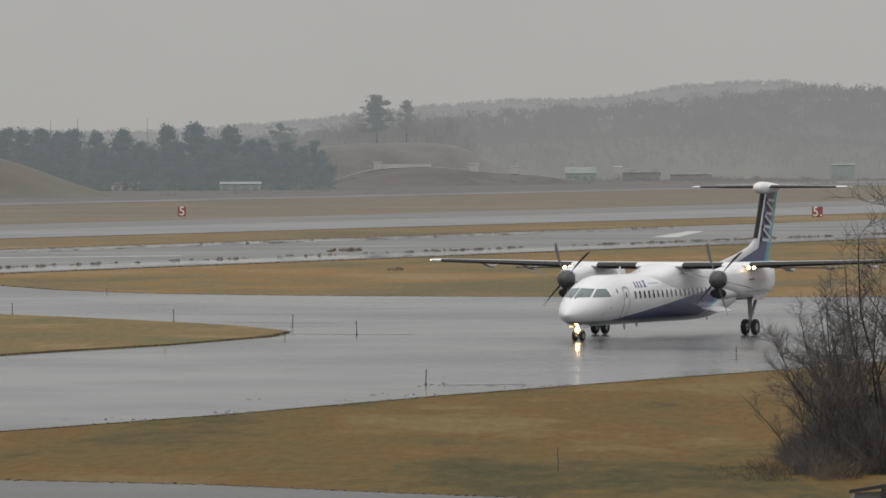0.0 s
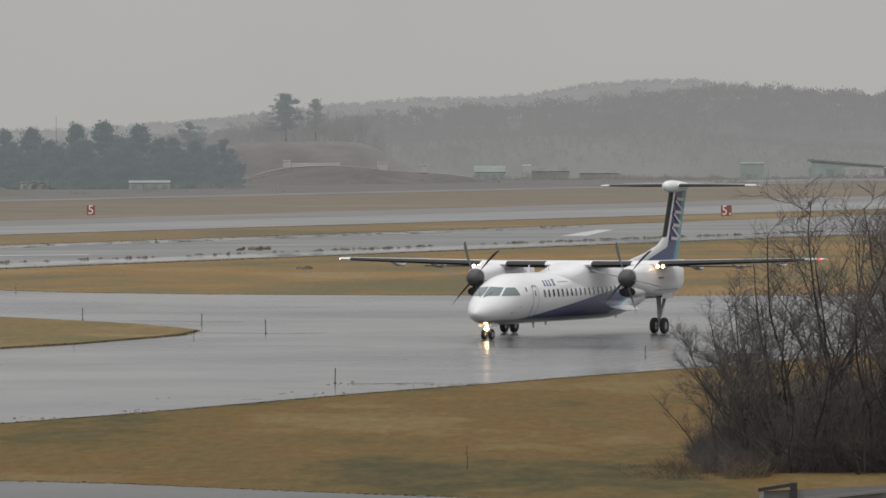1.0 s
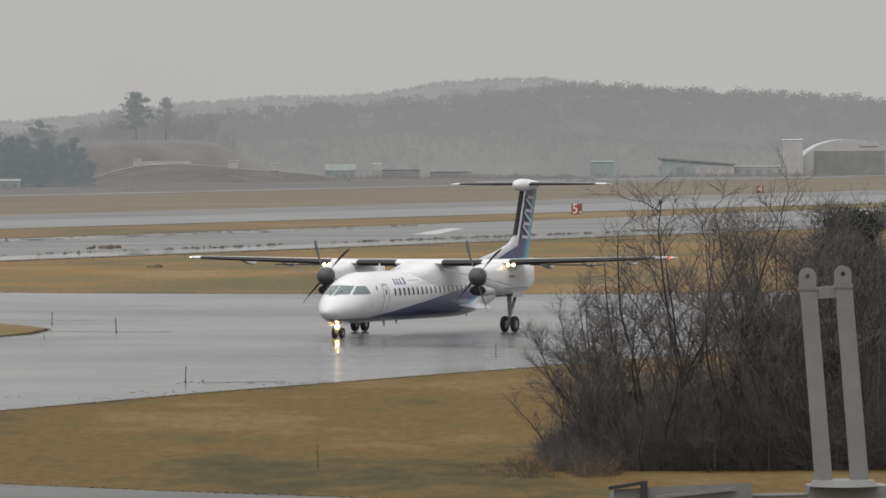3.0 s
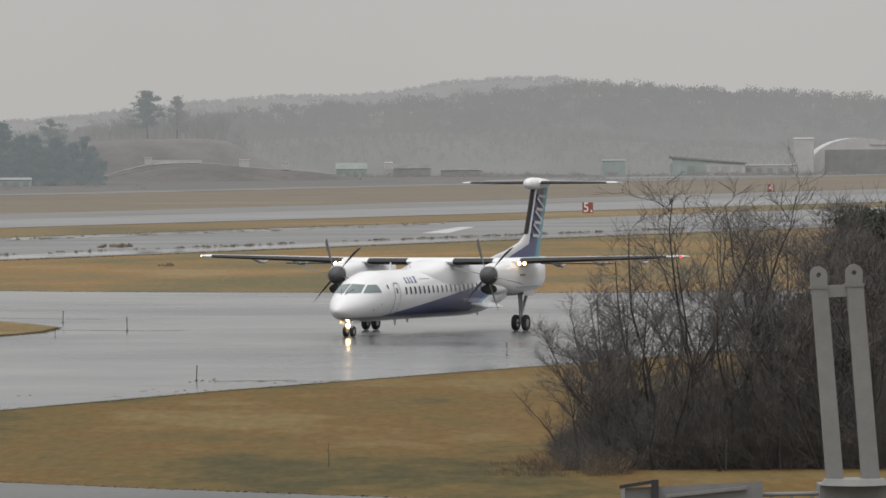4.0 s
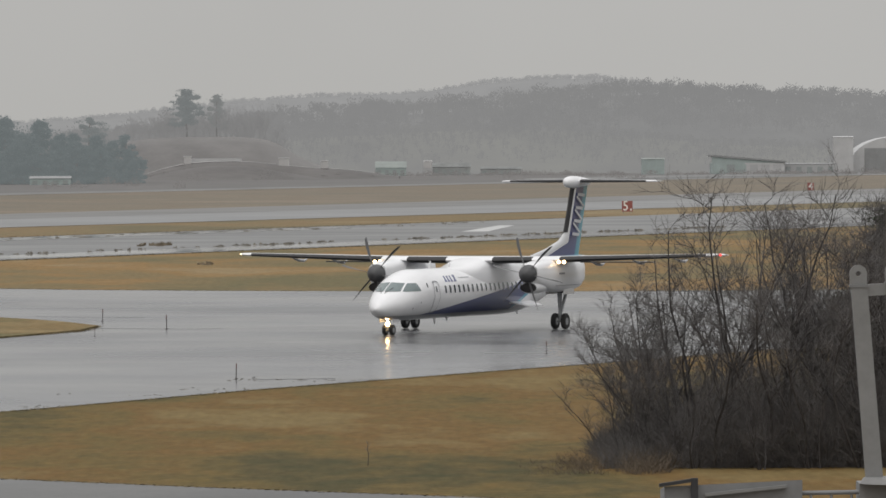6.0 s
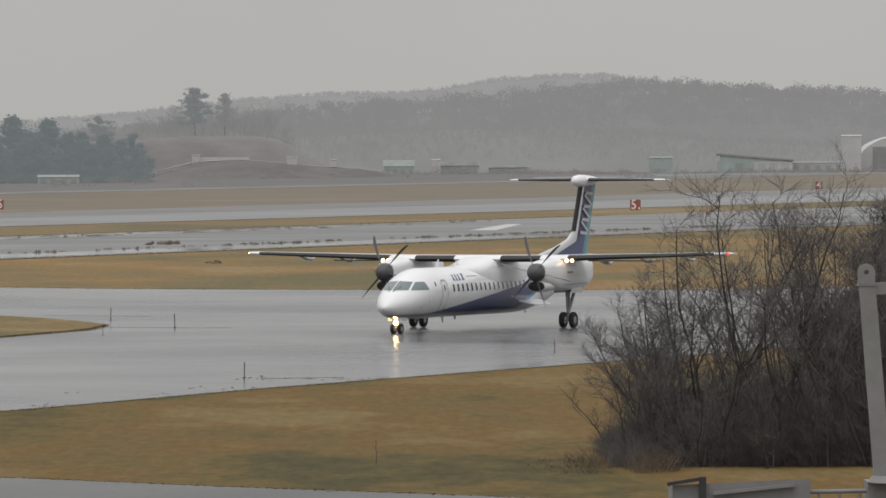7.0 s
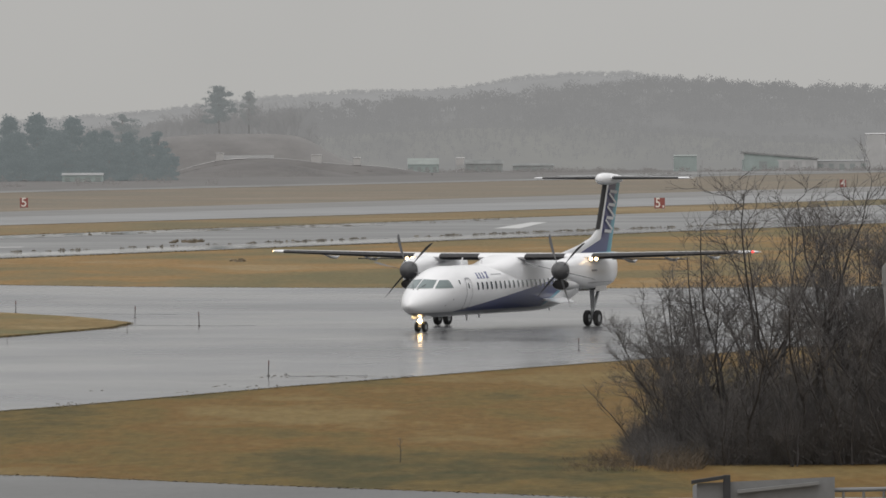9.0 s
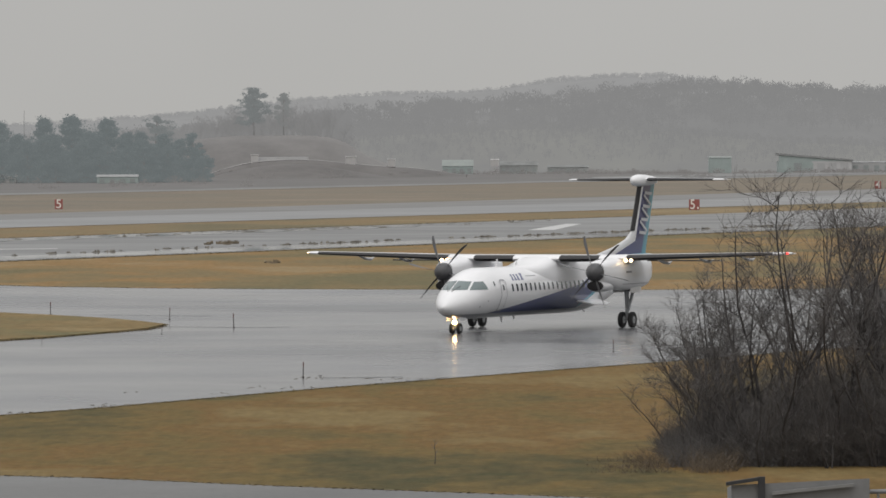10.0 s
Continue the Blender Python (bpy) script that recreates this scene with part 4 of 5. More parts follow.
def bare_tree(name, height, stems, depth, seed, bark, twigs, label, radius=0.05, splay=0.35, group="", kids=(3, 4)):
    rng = random.Random(seed)
    tree = thing(name, label, "tree", None, group)
    trunk, fine = Mesh(), Mesh()
    for k in range(stems):
        a = rng.uniform(0, 6.283)
        s = splay * rng.uniform(0.2, 1.0)
        d = Vector((math.cos(a) * s, math.sin(a) * s, 1)).normalized()
        r0 = radius * rng.uniform(0.6, 1.1)
        grow(trunk, Vector((math.cos(a) * 0.15 * stems / 3, math.sin(a) * 0.15 * stems / 3, -0.05)), d, height * rng.uniform(0.50, 0.64), r0, depth, rng, 6, 0.22, 0.62, 0.10, kids, fine)
    top = max(v[2] for v in fine.v)
    for g in (trunk, fine):
        g.v = [(x * height / top, y * height / top, z * height / top) for x, y, z in g.v]
    trunk.done("trunk", bark, tree)
    fine.done("crown", twigs, tree, smooth=False)
    return tree


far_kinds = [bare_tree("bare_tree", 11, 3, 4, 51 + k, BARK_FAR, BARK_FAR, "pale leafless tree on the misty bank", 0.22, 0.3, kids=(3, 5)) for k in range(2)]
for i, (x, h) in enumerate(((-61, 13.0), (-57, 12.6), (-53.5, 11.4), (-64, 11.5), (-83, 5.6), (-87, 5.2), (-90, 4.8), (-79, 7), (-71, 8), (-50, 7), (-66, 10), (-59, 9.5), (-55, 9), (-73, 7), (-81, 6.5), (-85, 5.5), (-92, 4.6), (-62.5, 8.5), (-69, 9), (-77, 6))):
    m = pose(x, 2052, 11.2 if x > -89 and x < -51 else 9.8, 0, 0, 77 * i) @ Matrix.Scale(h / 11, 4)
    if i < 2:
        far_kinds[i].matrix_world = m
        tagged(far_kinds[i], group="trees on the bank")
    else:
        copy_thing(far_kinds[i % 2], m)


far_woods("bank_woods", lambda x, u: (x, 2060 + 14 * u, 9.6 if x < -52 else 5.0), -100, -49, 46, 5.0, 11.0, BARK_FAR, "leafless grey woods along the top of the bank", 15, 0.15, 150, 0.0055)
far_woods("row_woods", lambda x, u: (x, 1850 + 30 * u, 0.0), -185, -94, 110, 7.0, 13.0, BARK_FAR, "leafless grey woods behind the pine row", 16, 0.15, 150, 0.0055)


# scattered shrubs on the far scrubland
def shrubs(name, spots, mat, label, seed, leaf=0.5):
    rng = random.Random(seed)
    g = Mesh()
    for x, y, z, r, h in spots:
        for _ in range(int(60 * r)):
            a, t, k = rng.uniform(0, 6.283), rng.random() ** 0.6, rng.random()
            o = Vector((x + r * t * math.cos(a), y + r * t * math.sin(a), z + h * k * (1 - 0.6 * t)))
            e1 = Vector((rng.gauss(0, 1), rng.gauss(0, 1), rng.gauss(0, 1))).normalized() * leaf
            e2 = Vector((rng.gauss(0, 1), rng.gauss(0, 1), rng.gauss(0, 1) + 0.6)).normalized() * leaf
            g.add([o, o + e1, o + e2], [(0, 1, 2)])
    return g.done(name, mat, None, label, smooth=False, kind="stuff", category="shrubs")


rng = random.Random(77)
# haze is put into the shrubs as emission
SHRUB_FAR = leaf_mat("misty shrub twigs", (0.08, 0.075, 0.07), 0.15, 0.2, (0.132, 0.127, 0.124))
spots = [(-70, 1905, 0, 3.0, 3.0), (-66, 1900, 0, 2.5, 2.6), (-50, 1925, 0, 4.0, 3.4), (-45, 1930, 0, 3, 2.6)]
for _ in range(18):
    x = rng.uniform(-120, 190)
    y = 1740 + 3.05 * x + rng.uniform(20, 260) if x < 60 else rng.uniform(2150, 2300)
    spots.append((x, y, 0, rng.uniform(1.0, 3.2), rng.uniform(0.8, 2.8)))
# belt placed to hide the far buildings' bases from the camera
for _ in range(120):
    spots.append((rng.uniform(-26, 132), rng.uniform(2112, 2132), 0, rng.uniform(0.8, 2.4), rng.uniform(0.7, 2.1)))
for on, x0, x1, n, tall in ((on_trk, -86, -18, 8, 0.4),):
    for _ in range(n):
        x, y, z = on(rng.uniform(x0, x1), rng.uniform(0.2, 0.6))
        spots.append((x, y, z - 0.15, rng.uniform(0.5, 1.6), tall * rng.uniform(0.5, 1.2)))
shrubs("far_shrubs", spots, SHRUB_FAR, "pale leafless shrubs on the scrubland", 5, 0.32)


# ---- far buildings ----
# far wall, roof and door tones drawn together: haze put into base colours
PALEWALL = simple("pale painted wall", (0.48, 0.472, 0.466), 0.7, vary=0.06, scale=0.3)
MINT = simple("faded mint wall", (0.34, 0.395, 0.385), 0.7, vary=0.08, scale=0.3)
GREENROOF = simple("faded green roof", (0.225, 0.25, 0.235), 0.5, vary=0.08, scale=0.3)
GREYROOF = simple("grey sheet roof", (0.27, 0.275, 0.275), 0.6, vary=0.08, scale=0.3)
HANGAR = simple("grey hangar cladding", (0.41, 0.412, 0.415), 0.5, vary=0.06, scale=0.2)
TOWERWALL = simple("rain-dimmed pale wall", (0.48, 0.48, 0.48), 0.7, vary=0.06, scale=0.3)
HAZEDOOR = simple("dim doorway", (0.29, 0.315, 0.31), 0.6)


def shed(name, x, y, z, w, d, h, wall, roof, label, pitch=0.0, doors=1, eave=0.15):
    b = thing(name, label, "building", pose(x, y, z))
    Mesh().box(-w / 2, w / 2, 0, d, -0.3, h).done("wall", wall, b, smooth=False)
    e = eave
    Mesh().add([(-w / 2 - e, -e, h + 0.02), (w / 2 + e, -e, h + 0.02), (w / 2 + e, d + e, h + 0.02), (-w / 2 - e, d + e, h + 0.02), (-w / 2 - e, d / 2, h + 0.1 + pitch), (w / 2 + e, d / 2, h + 0.1 + pitch)],
               [(0, 1, 5, 4), (2, 3, 4, 5), (1, 2, 5), (3, 0, 4), (3, 2, 1, 0)]).done("roof", roof, b, smooth=False)
    for k in range(doors):
        cx = -w / 2 + w * (k + 0.5) / doors
        ww = min(1.6, w / doors * 0.5)
        Mesh().box(cx - ww / 2, cx + ww / 2, -0.08, 0.05, 0.2, h * 0.72).done("door" if doors == 1 else "window", HAZEDOOR, b, smooth=False)
    return b


shed("white_hut", -72.8, 1975, 3.9, 2.0, 2.4, 2.5, PALEWALL, PALEWALL, "small white hut beside the pale track", doors=0)
shed("white_hut", -46.1, 1975, 3.0, 2.8, 3.0, 2.8, PALEWALL, PALEWALL, "square white hut beside the pale track", doors=0)
shed("white_hut", -34.8, 1975, 2.9, 1.9, 2.2, 2.1, PALEWALL, PALEWALL, "narrow white hut on the scrubland", doors=0)
for x, z, w, h in ((-72.8, 3.9, 2.4, 0), (-46.1, 3.0, 3.2, 0), (-34.8, 2.9, 2.3, 0)):
    Mesh().box(x - w / 2, x + w / 2, 1974.5, 1978.5, -0.2, z + 0.02).done("plinth", BERM, None, "earth plinth below a white hut", smooth=False, kind="structure", category="plinth")
shed("long_barn", -17.8, 2140, 0, 9.2, 8, 2.4, MINT, GREENROOF, "low barn with a green roof greyed for haze", 1.8, 4)
# house-shaped block added in place of a white board on a post
house = shed("small_house", -6.7, 2140, 0, 2.4, 3.0, 4.3, HANGAR, PALEWALL, "block standing in for a white board on a post", 0.1, 0)
Mesh().box(-1.22, 1.22, -0.06, 0.1, 2.3, 4.3).done("upper_wall", PALEWALL, house, "white board face", smooth=False)
shed("glasshouse", -128, 1770, 0, 7.0, 4, 1.6, PALEWALL, GREYROOF, "low pale shed under the pines", 0.5, 3)
shed("glasshouse", -98, 1745, 0, 10.0, 4, 1.6, MINT, GREYROOF, "long low pale shed under the pines", 0.5, 4)
shed("mint_shed", 61, 2140, 0, 6.8, 6, 4.6, MINT, GREENROOF, "mint shed paled for haze beside the far apron", 0.3, 0)
hall = thing("terminal_hall", "long mint-walled hall with a sloping pale roof", "building", pose(90, 2150, 0))
Mesh().box(-11, -1.0, 0, 18, -0.2, 3.4).done("wall", MINT, hall, smooth=False)
Mesh().box(-1.0, 11, 0, 18, -0.2, 3.4).done("wall", TOWERWALL, hall, smooth=False)
Mesh().add([(-11.5, -0.3, 5.9), (11.5, -0.3, 3.9), (11.5, 19, 3.9), (-11.5, 19, 5.9), (-11.5, -0.3, 5.3), (11.5, -0.3, 3.42), (11.5, 19, 3.3), (-11.5, 19, 5.2)], [(0, 1, 2, 3), (4, 7, 6, 5), (0, 4, 5, 1), (1, 5, 6, 2), (2, 6, 7, 3), (3, 7, 4, 0)]).done("roof", GREYROOF, hall, smooth=False)
Mesh().add([(-11, -0.01, 3.38), (11, -0.01, 3.38), (-11, -0.01, 5.28)], [(0, 1, 2)]).done("gable", MINT, hall, smooth=False)
for k in range(6):
    Mesh().box(-10 + k * 3.5, -7.6 + k * 3.5, -0.06, 0.04, 0.8, 2.9).done("window", (HAZEDOOR if k % 2 else MINT) if k < 3 else HANGAR, hall, smooth=False)
shed("shelter", 109, 2160, 0, 16, 10, 2.9, HANGAR, GREYROOF, "low grey shelter beside the hall", 0.2, 5)
shed("pump_house", 121, 2190, 0, 6.0, 6, 11.0, TOWERWALL, TOWERWALL, "tall pale windowless block", 0.2, 0)
hang = thing("hangar", "grey barrel-roofed hangar in the drizzle", "hangar", pose(139, 2200, 0))
arc = [(15 * math.cos(math.pi * k / 16), 3.4 + 7.8 * math.sin(math.pi * k / 16)) for k in range(17)]
Mesh().loft([[(x, y, z) for x, z in arc] + [(-15, y, -0.2), (15, y, -0.2)] for y in (0, 30)]).done("shell", TOWERWALL, hang, smooth=False)
Mesh().box(-11, 11, -0.1, 0.1, 0.0, 7.6).done("door", GREYROOF, hang, smooth=False)
Mesh().box(3, 9, -0.3, -0.1, 9.0, 10.4).done("sign_board", PALEWALL, hang, smooth=False)
Mesh().box(-72.6, -58.0, 1979.2, 1979.6, 4.2, 5.8).done("low_wall", HANGAR, None, "long low pale wall above the gravel track", smooth=False, kind="structure", category="wall")
# haze put into both colours, so the far sheds stay faint
DIMROOF = simple("mossy sheet roof", (0.215, 0.222, 0.218), 0.8, vary=0.12, scale=0.3, spec=0.1)
DIMWALL = simple("dim weathered wall", (0.32, 0.33, 0.327), 0.75, vary=0.12, scale=0.3)
shed("long_barn", 0.5, 2150, 0, 11.5, 7, 2.5, DIMWALL, DIMROOF, "dim grey-green barn on the scrubland", 1.2, 5)
shed("long_barn", 15.5, 2170, 0, 12.5, 7, 1.8, DIMWALL, DIMROOF, "low dim shed beside the far apron", 0.6, 5)
# thin poles above the pines
for x, z in ((-145, 18.2), (-152, 17.8), (-127, 18.4)):
    p = thing("antenna_mast", "thin grey mast rising behind the pines", "mast", pose(x, 1835, 0))
    Mesh().tube([(0, 0, 0), (0, 0, z)], [0.12, 0.05], 6).done("pole", GREYROOF, p)
# ---- airfield things ----
SIGNRED = simple("red sign face", (0.27, 0.085, 0.075), 0.45, vary=0.08, scale=2.0)
SIGNWHITE = simple("white sign figure", (0.78, 0.74, 0.70), 0.5, vary=0.03)
STAKE = simple("dark marker stake", (0.055, 0.048, 0.045), 0.7, vary=0.2)
STAKERED = simple("dull red marker band", (0.13, 0.052, 0.046), 0.6)
TUFT = simple("wet dead tufts", (0.215, 0.197, 0.165), 0.85, vary=0.25, scale=0.8)
TUFT_LIGHT = simple("straw tufts", (0.21, 0.175, 0.125), 0.85, vary=0.25, scale=0.8)


def sign(x, y, text, w, h, turn, dot, label):
    s = thing("runway_sign", label, "sign", pose(x, y, 0, 0, 0, turn), "distance signs")
    Mesh().box(-w / 2, w / 2, -0.12, 0.12, 0.25, 0.25 + h).done("board", SIGNRED, s, smooth=False)
    for k in (-0.35, 0.35):
        Mesh().tube([(k * w, 0, 0), (k * w, 0, 0.3)], 0.05, 8).done("leg", STEELP, s)
    cu = bpy.data.curves.new("figure", "FONT")
    cu.body, cu.size, cu.align_x, cu.align_y, cu.extrude = text, h * 1.28, "CENTER", "CENTER", 0.01
    cu.offset = 0.018
    tmp = new("tmp", cu)
    me = bpy.data.meshes.new_from_object(tmp.evaluated_get(bpy.context.evaluated_depsgraph_get()))
    bpy.data.objects.remove(tmp)
    me.materials.clear()
    me.materials.append(SIGNWHITE)
    fig = new("figure", me)
    fig.parent = s
    fig.matrix_local = pose(-w * 0.16 if dot else 0, -0.135, 0.25 + h / 2, 90, 0, 0) @ Matrix.Diagonal((1.0 if not dot else 0.85, 1, 1, 1))
    tagged(fig, "white figure " + text)
    if dot:
        Mesh().box(w * 0.27, w * 0.42, -0.15, -0.12, 0.38, 0.38 + h * 0.2).done("dot", SIGNWHITE, s, smooth=False)
    return s


sign(-68.4, 1062, "5", 1.2, 1.45, 4, False, "red sign with white figure 5 in dry grass")
sign(25.0, 1006, "5", 1.5, 1.5, 0, True, "red sign with white figure 5 and dot")
sign(71.4, 1411, "4", 1.25, 1.5, 0, False, "small red sign with white figure 4")

# marker stakes along the taxiway edges
stake = thing("marker_stake", "thin dark marker stake at the taxiway edge", "stake", None, "marker stakes")
Mesh().tube([(0, 0, 0), (0, 0, 0.5), (0, 0, 0.62)], [0.024, 0.022, 0.02], 8).done("pole", STAKE, stake)
Mesh().tube([(0, 0, 0.50), (0, 0, 0.72)], [0.026, 0.025], 8).done("band", STAKERED, stake)
Mesh().tube([(0, 0, 0), (0, 0, 0.05)], [0.06, 0.045], 10).done("base", STAKE, stake)
posts = [(-39.1, 442.4, 1.0), (-27.7, 422, 1.05), (-20.0, 408.9, 1.0), (-15.6, 391.1, 1.1), (-24.2, 361.9, 0.45), (-18.9, 378, 0.6), (-9.3, 308, 0.95), (4.6, 343, 0.85), (-37.6, 501.2, 0.7)]
for i, (x, y, s) in enumerate(posts):
    m = pose(x, y, 0.03, 2 * ((i % 3) - 1), 0, 40 * i) @ Matrix.Scale(s, 4)
    if i == 0:
        stake.matrix_world = m
    else:
        copy_thing(stake, m)

# painted markings on the parallel taxiway
sheet("road_marking", [(1.2, 806), (4.2, 806), (7.8, 864), (5.9, 864)], 0.062, LINE, "white paint wedge on wet asphalt", "marking")
sheet("road_marking", [(-110, 649.6), (-44, 679.4), (-44, 683.4), (-110, 653.8)], 0.062, LINE, "thin white line on wet asphalt", "marking")
# standing water along the parallel taxiway
sheet("water", band(2.5, 727, 2.5, 752, -150, 60, 30), 0.066, WATER, "long puddle of rain along the taxiway edge", "puddle", 3.0, 5.0)
sheet("water", band(2.66, 872, 2.68, 898, -150, -12, 24), 0.066, WATER, "long puddle before the grass strip", "puddle", 4.0, 5.0)


def tufts(name, spots, mat, label, seed, blades=16):
    """Tufts of dead grass: fans of thin pointed blades."""
    rng = random.Random(seed)
    g = Mesh()
    for x, y, r, h in spots:
        for _ in range(blades):
            a, t = rng.uniform(0, 6.283), rng.random() ** 0.5
            bx, by = x + r * t * math.cos(a), y + r * t * math.sin(a)
            hh = h * rng.uniform(0.5, 1.0) * (1 - 0.4 * t)
            w = 0.05 + 0.06 * h
            lx, ly = rng.gauss(0, 0.35) * hh, rng.gauss(0, 0.35) * hh
            g.add([(bx - w, by, 0.02), (bx + w, by, 0.02), (bx + lx, by + ly, hh)], [(0, 1, 2)])
    return g.done(name, mat, None, label, smooth=False, kind="stuff", category="grass tufts")


rng = random.Random(9)
spots = []
for x0, x1, dens in ((-55, -44, 1.1), (-43, -36, 0.9), (-34, -30, 0.8), (-23, -15.5, 1.6), (-14.6, -12.0, 1.4), (-6, 33, 1.5), (-30, 33, 0.25), (-75, -55, 0.6)):
    for _ in range(int((x1 - x0) * dens * 1.6)):
        x = rng.uniform(x0, x1)
        spots.append((x, 757 + 2.5 * x + rng.uniform(-2.5, 2.5), rng.uniform(0.15, 0.45), rng.uniform(0.2, 0.45)))
for _ in range(110):
    x = rng.uniform(-66, 4)
    spots.append((x, 900 + 2.68 * x + rng.uniform(-26, 0), rng.uniform(0.2, 0.8), rng.uniform(0.12, 0.3)))
tufts("dead_tufts", spots, TUFT, "dark dead tufts in the flooded strip", 3)
tufts("reed_tufts", [(-29.3 + rng.gauss(0, 0.7), 708 + rng.gauss(0, 2), 0.35, rng.uniform(0.3, 0.65)) for _ in range(12)] + [(-20.7 + rng.gauss(0, 0.4), 598 + rng.gauss(0, 1.5), 0.3, rng.uniform(0.2, 0.5)) for _ in range(8)], TUFT_LIGHT, "pale dead weed clumps in the grass", 4, 22)
# clods and leaf litter washed on to the asphalt
clods = []
for cx, cy, n, sx, sy in ((-16.0, 276.5, 16, 0.5, 1.2), (-15.6, 291, 4, 0.3, 0.6), (-12.3, 289.5, 8, 0.4, 0.8), (-8.9, 308.0, 16, 0.5, 0.8), (-6.4, 306.6, 26, 1.4, 0.8), (-4.0, 306.4, 18, 0.9, 0.8), (-9.5, 296, 12, 1.0, 1.0), (-19.5, 270, 14, 0.8, 1.0)):
    clods += [(cx + rng.gauss(0, sx), cy + rng.gauss(0, sy), rng.uniform(0.04, 0.12), rng.uniform(0.04, 0.09)) for _ in range(n)]
tufts("washed_clods", clods, TUFT, "dark clods washed on to the wet asphalt", 6, 10)


def fringe(name, line, mat, label, seed, h=0.11, step=0.06, wide=0.22, z=0.02):
    """Blades of longer grass along a pavement's edge."""
    rng = random.Random(seed)
    g = Mesh()
    for (ax_, ay), (bx_, by) in zip(line, line[1:]):
        d = math.hypot(bx_ - ax_, by - ay)
        for i in range(int(d / step)):
            t = (i + rng.random()) * step / d
            x, y = ax_ + (bx_ - ax_) * t + rng.gauss(0, wide * 0.4), ay + (by - ay) * t + rng.gauss(0, wide)
            hh, w = h * rng.uniform(0.4, 1.25), rng.uniform(0.025, 0.07)
            g.add([(x - w, y, z), (x + w, y + rng.uniform(-0.1, 0.1), z), (x + rng.gauss(0, 0.05), y + rng.gauss(0, 0.05), z + hh)], [(0, 1, 2)])
    return g.done(name, mat, None, label, smooth=False, kind="stuff", category="grass edge")


fringe("edge_grass", taxi[1:9], EDGE, "short ragged grass along the taxiway edge", 1, 0.022, 0.04, 0.3)
fringe("edge_grass", [(-45, 238.4), (-19.9, 220.6), (-13.5, 217.3), (-7.3, 211.5), (0, 205.5), (10, 196.7)], EDGE, "short dark grass along the apron edge", 6, 0.018, 0.022, 0.22, 0.043)
fringe("edge_grass", FAR_EDGE[2:], EDGE, "short ragged grass behind the taxiway", 2, 0.05, 0.05, 0.5)
fringe("edge_grass", [isle[9]] + isle[10:] + isle[:6], EDGE, "dark ragged grass round the grass island", 3, 0.06, z=0.06)
fringe("edge_grass", [(x, 720.5 + 2.5 * x) for x in range(-60, 40, 10)], EDGE, "dark ragged grass along the flooded strip", 4, 0.10, 0.10, 0.8)
fringe("edge_grass", [(x, 906 + 2.68 * x) for x in range(-80, 30, 10)], EDGE, "dark ragged grass beside the far taxiway", 5, 0.10, 0.12, 0.8)

# weeds standing in the near grass
weed = thing("dead_weed", "single thin dead weed standing in mown grass", "weed", pose(-2.65, 226, 0))
Mesh().tube([(0, 0, 0), (0.02, 0, 0.3), (-0.01, 0, 0.58), (0.015, 0, 0.78)], [0.015, 0.012, 0.010, 0.005], 6).done("stalk", BARK, weed)
for z, dx, dz in ((0.34, 0.10, 0.14), (0.48, -0.11, 0.16), (0.60, 0.09, 0.15), (0.70, -0.06, 0.10)):
    Mesh().tube([(0.01, 0, z), (dx * 0.6, 0.03, z + dz * 0.4), (dx, 0.05, z + dz)], [0.010, 0.008, 0.004], 4).done("twig", TWIG, weed)

# ---- thicket of leafless trees ----
def wander(rng, p, d, length, n, bend, up):
    pts = [p.copy()]
    for _ in range(n):
        d = (d + Vector((rng.gauss(0, bend), rng.gauss(0, bend), rng.gauss(0, bend) * 0.6 + up))).normalized()
        pts.append(pts[-1] + d * length / n)
    return pts, d


def along(pts, t):
    k = min(len(pts) - 2, int(t * (len(pts) - 1)))
    f = t * (len(pts) - 1) - k
    return pts[k].lerp(pts[k + 1], f), (pts[k + 1] - pts[k]).normalized()


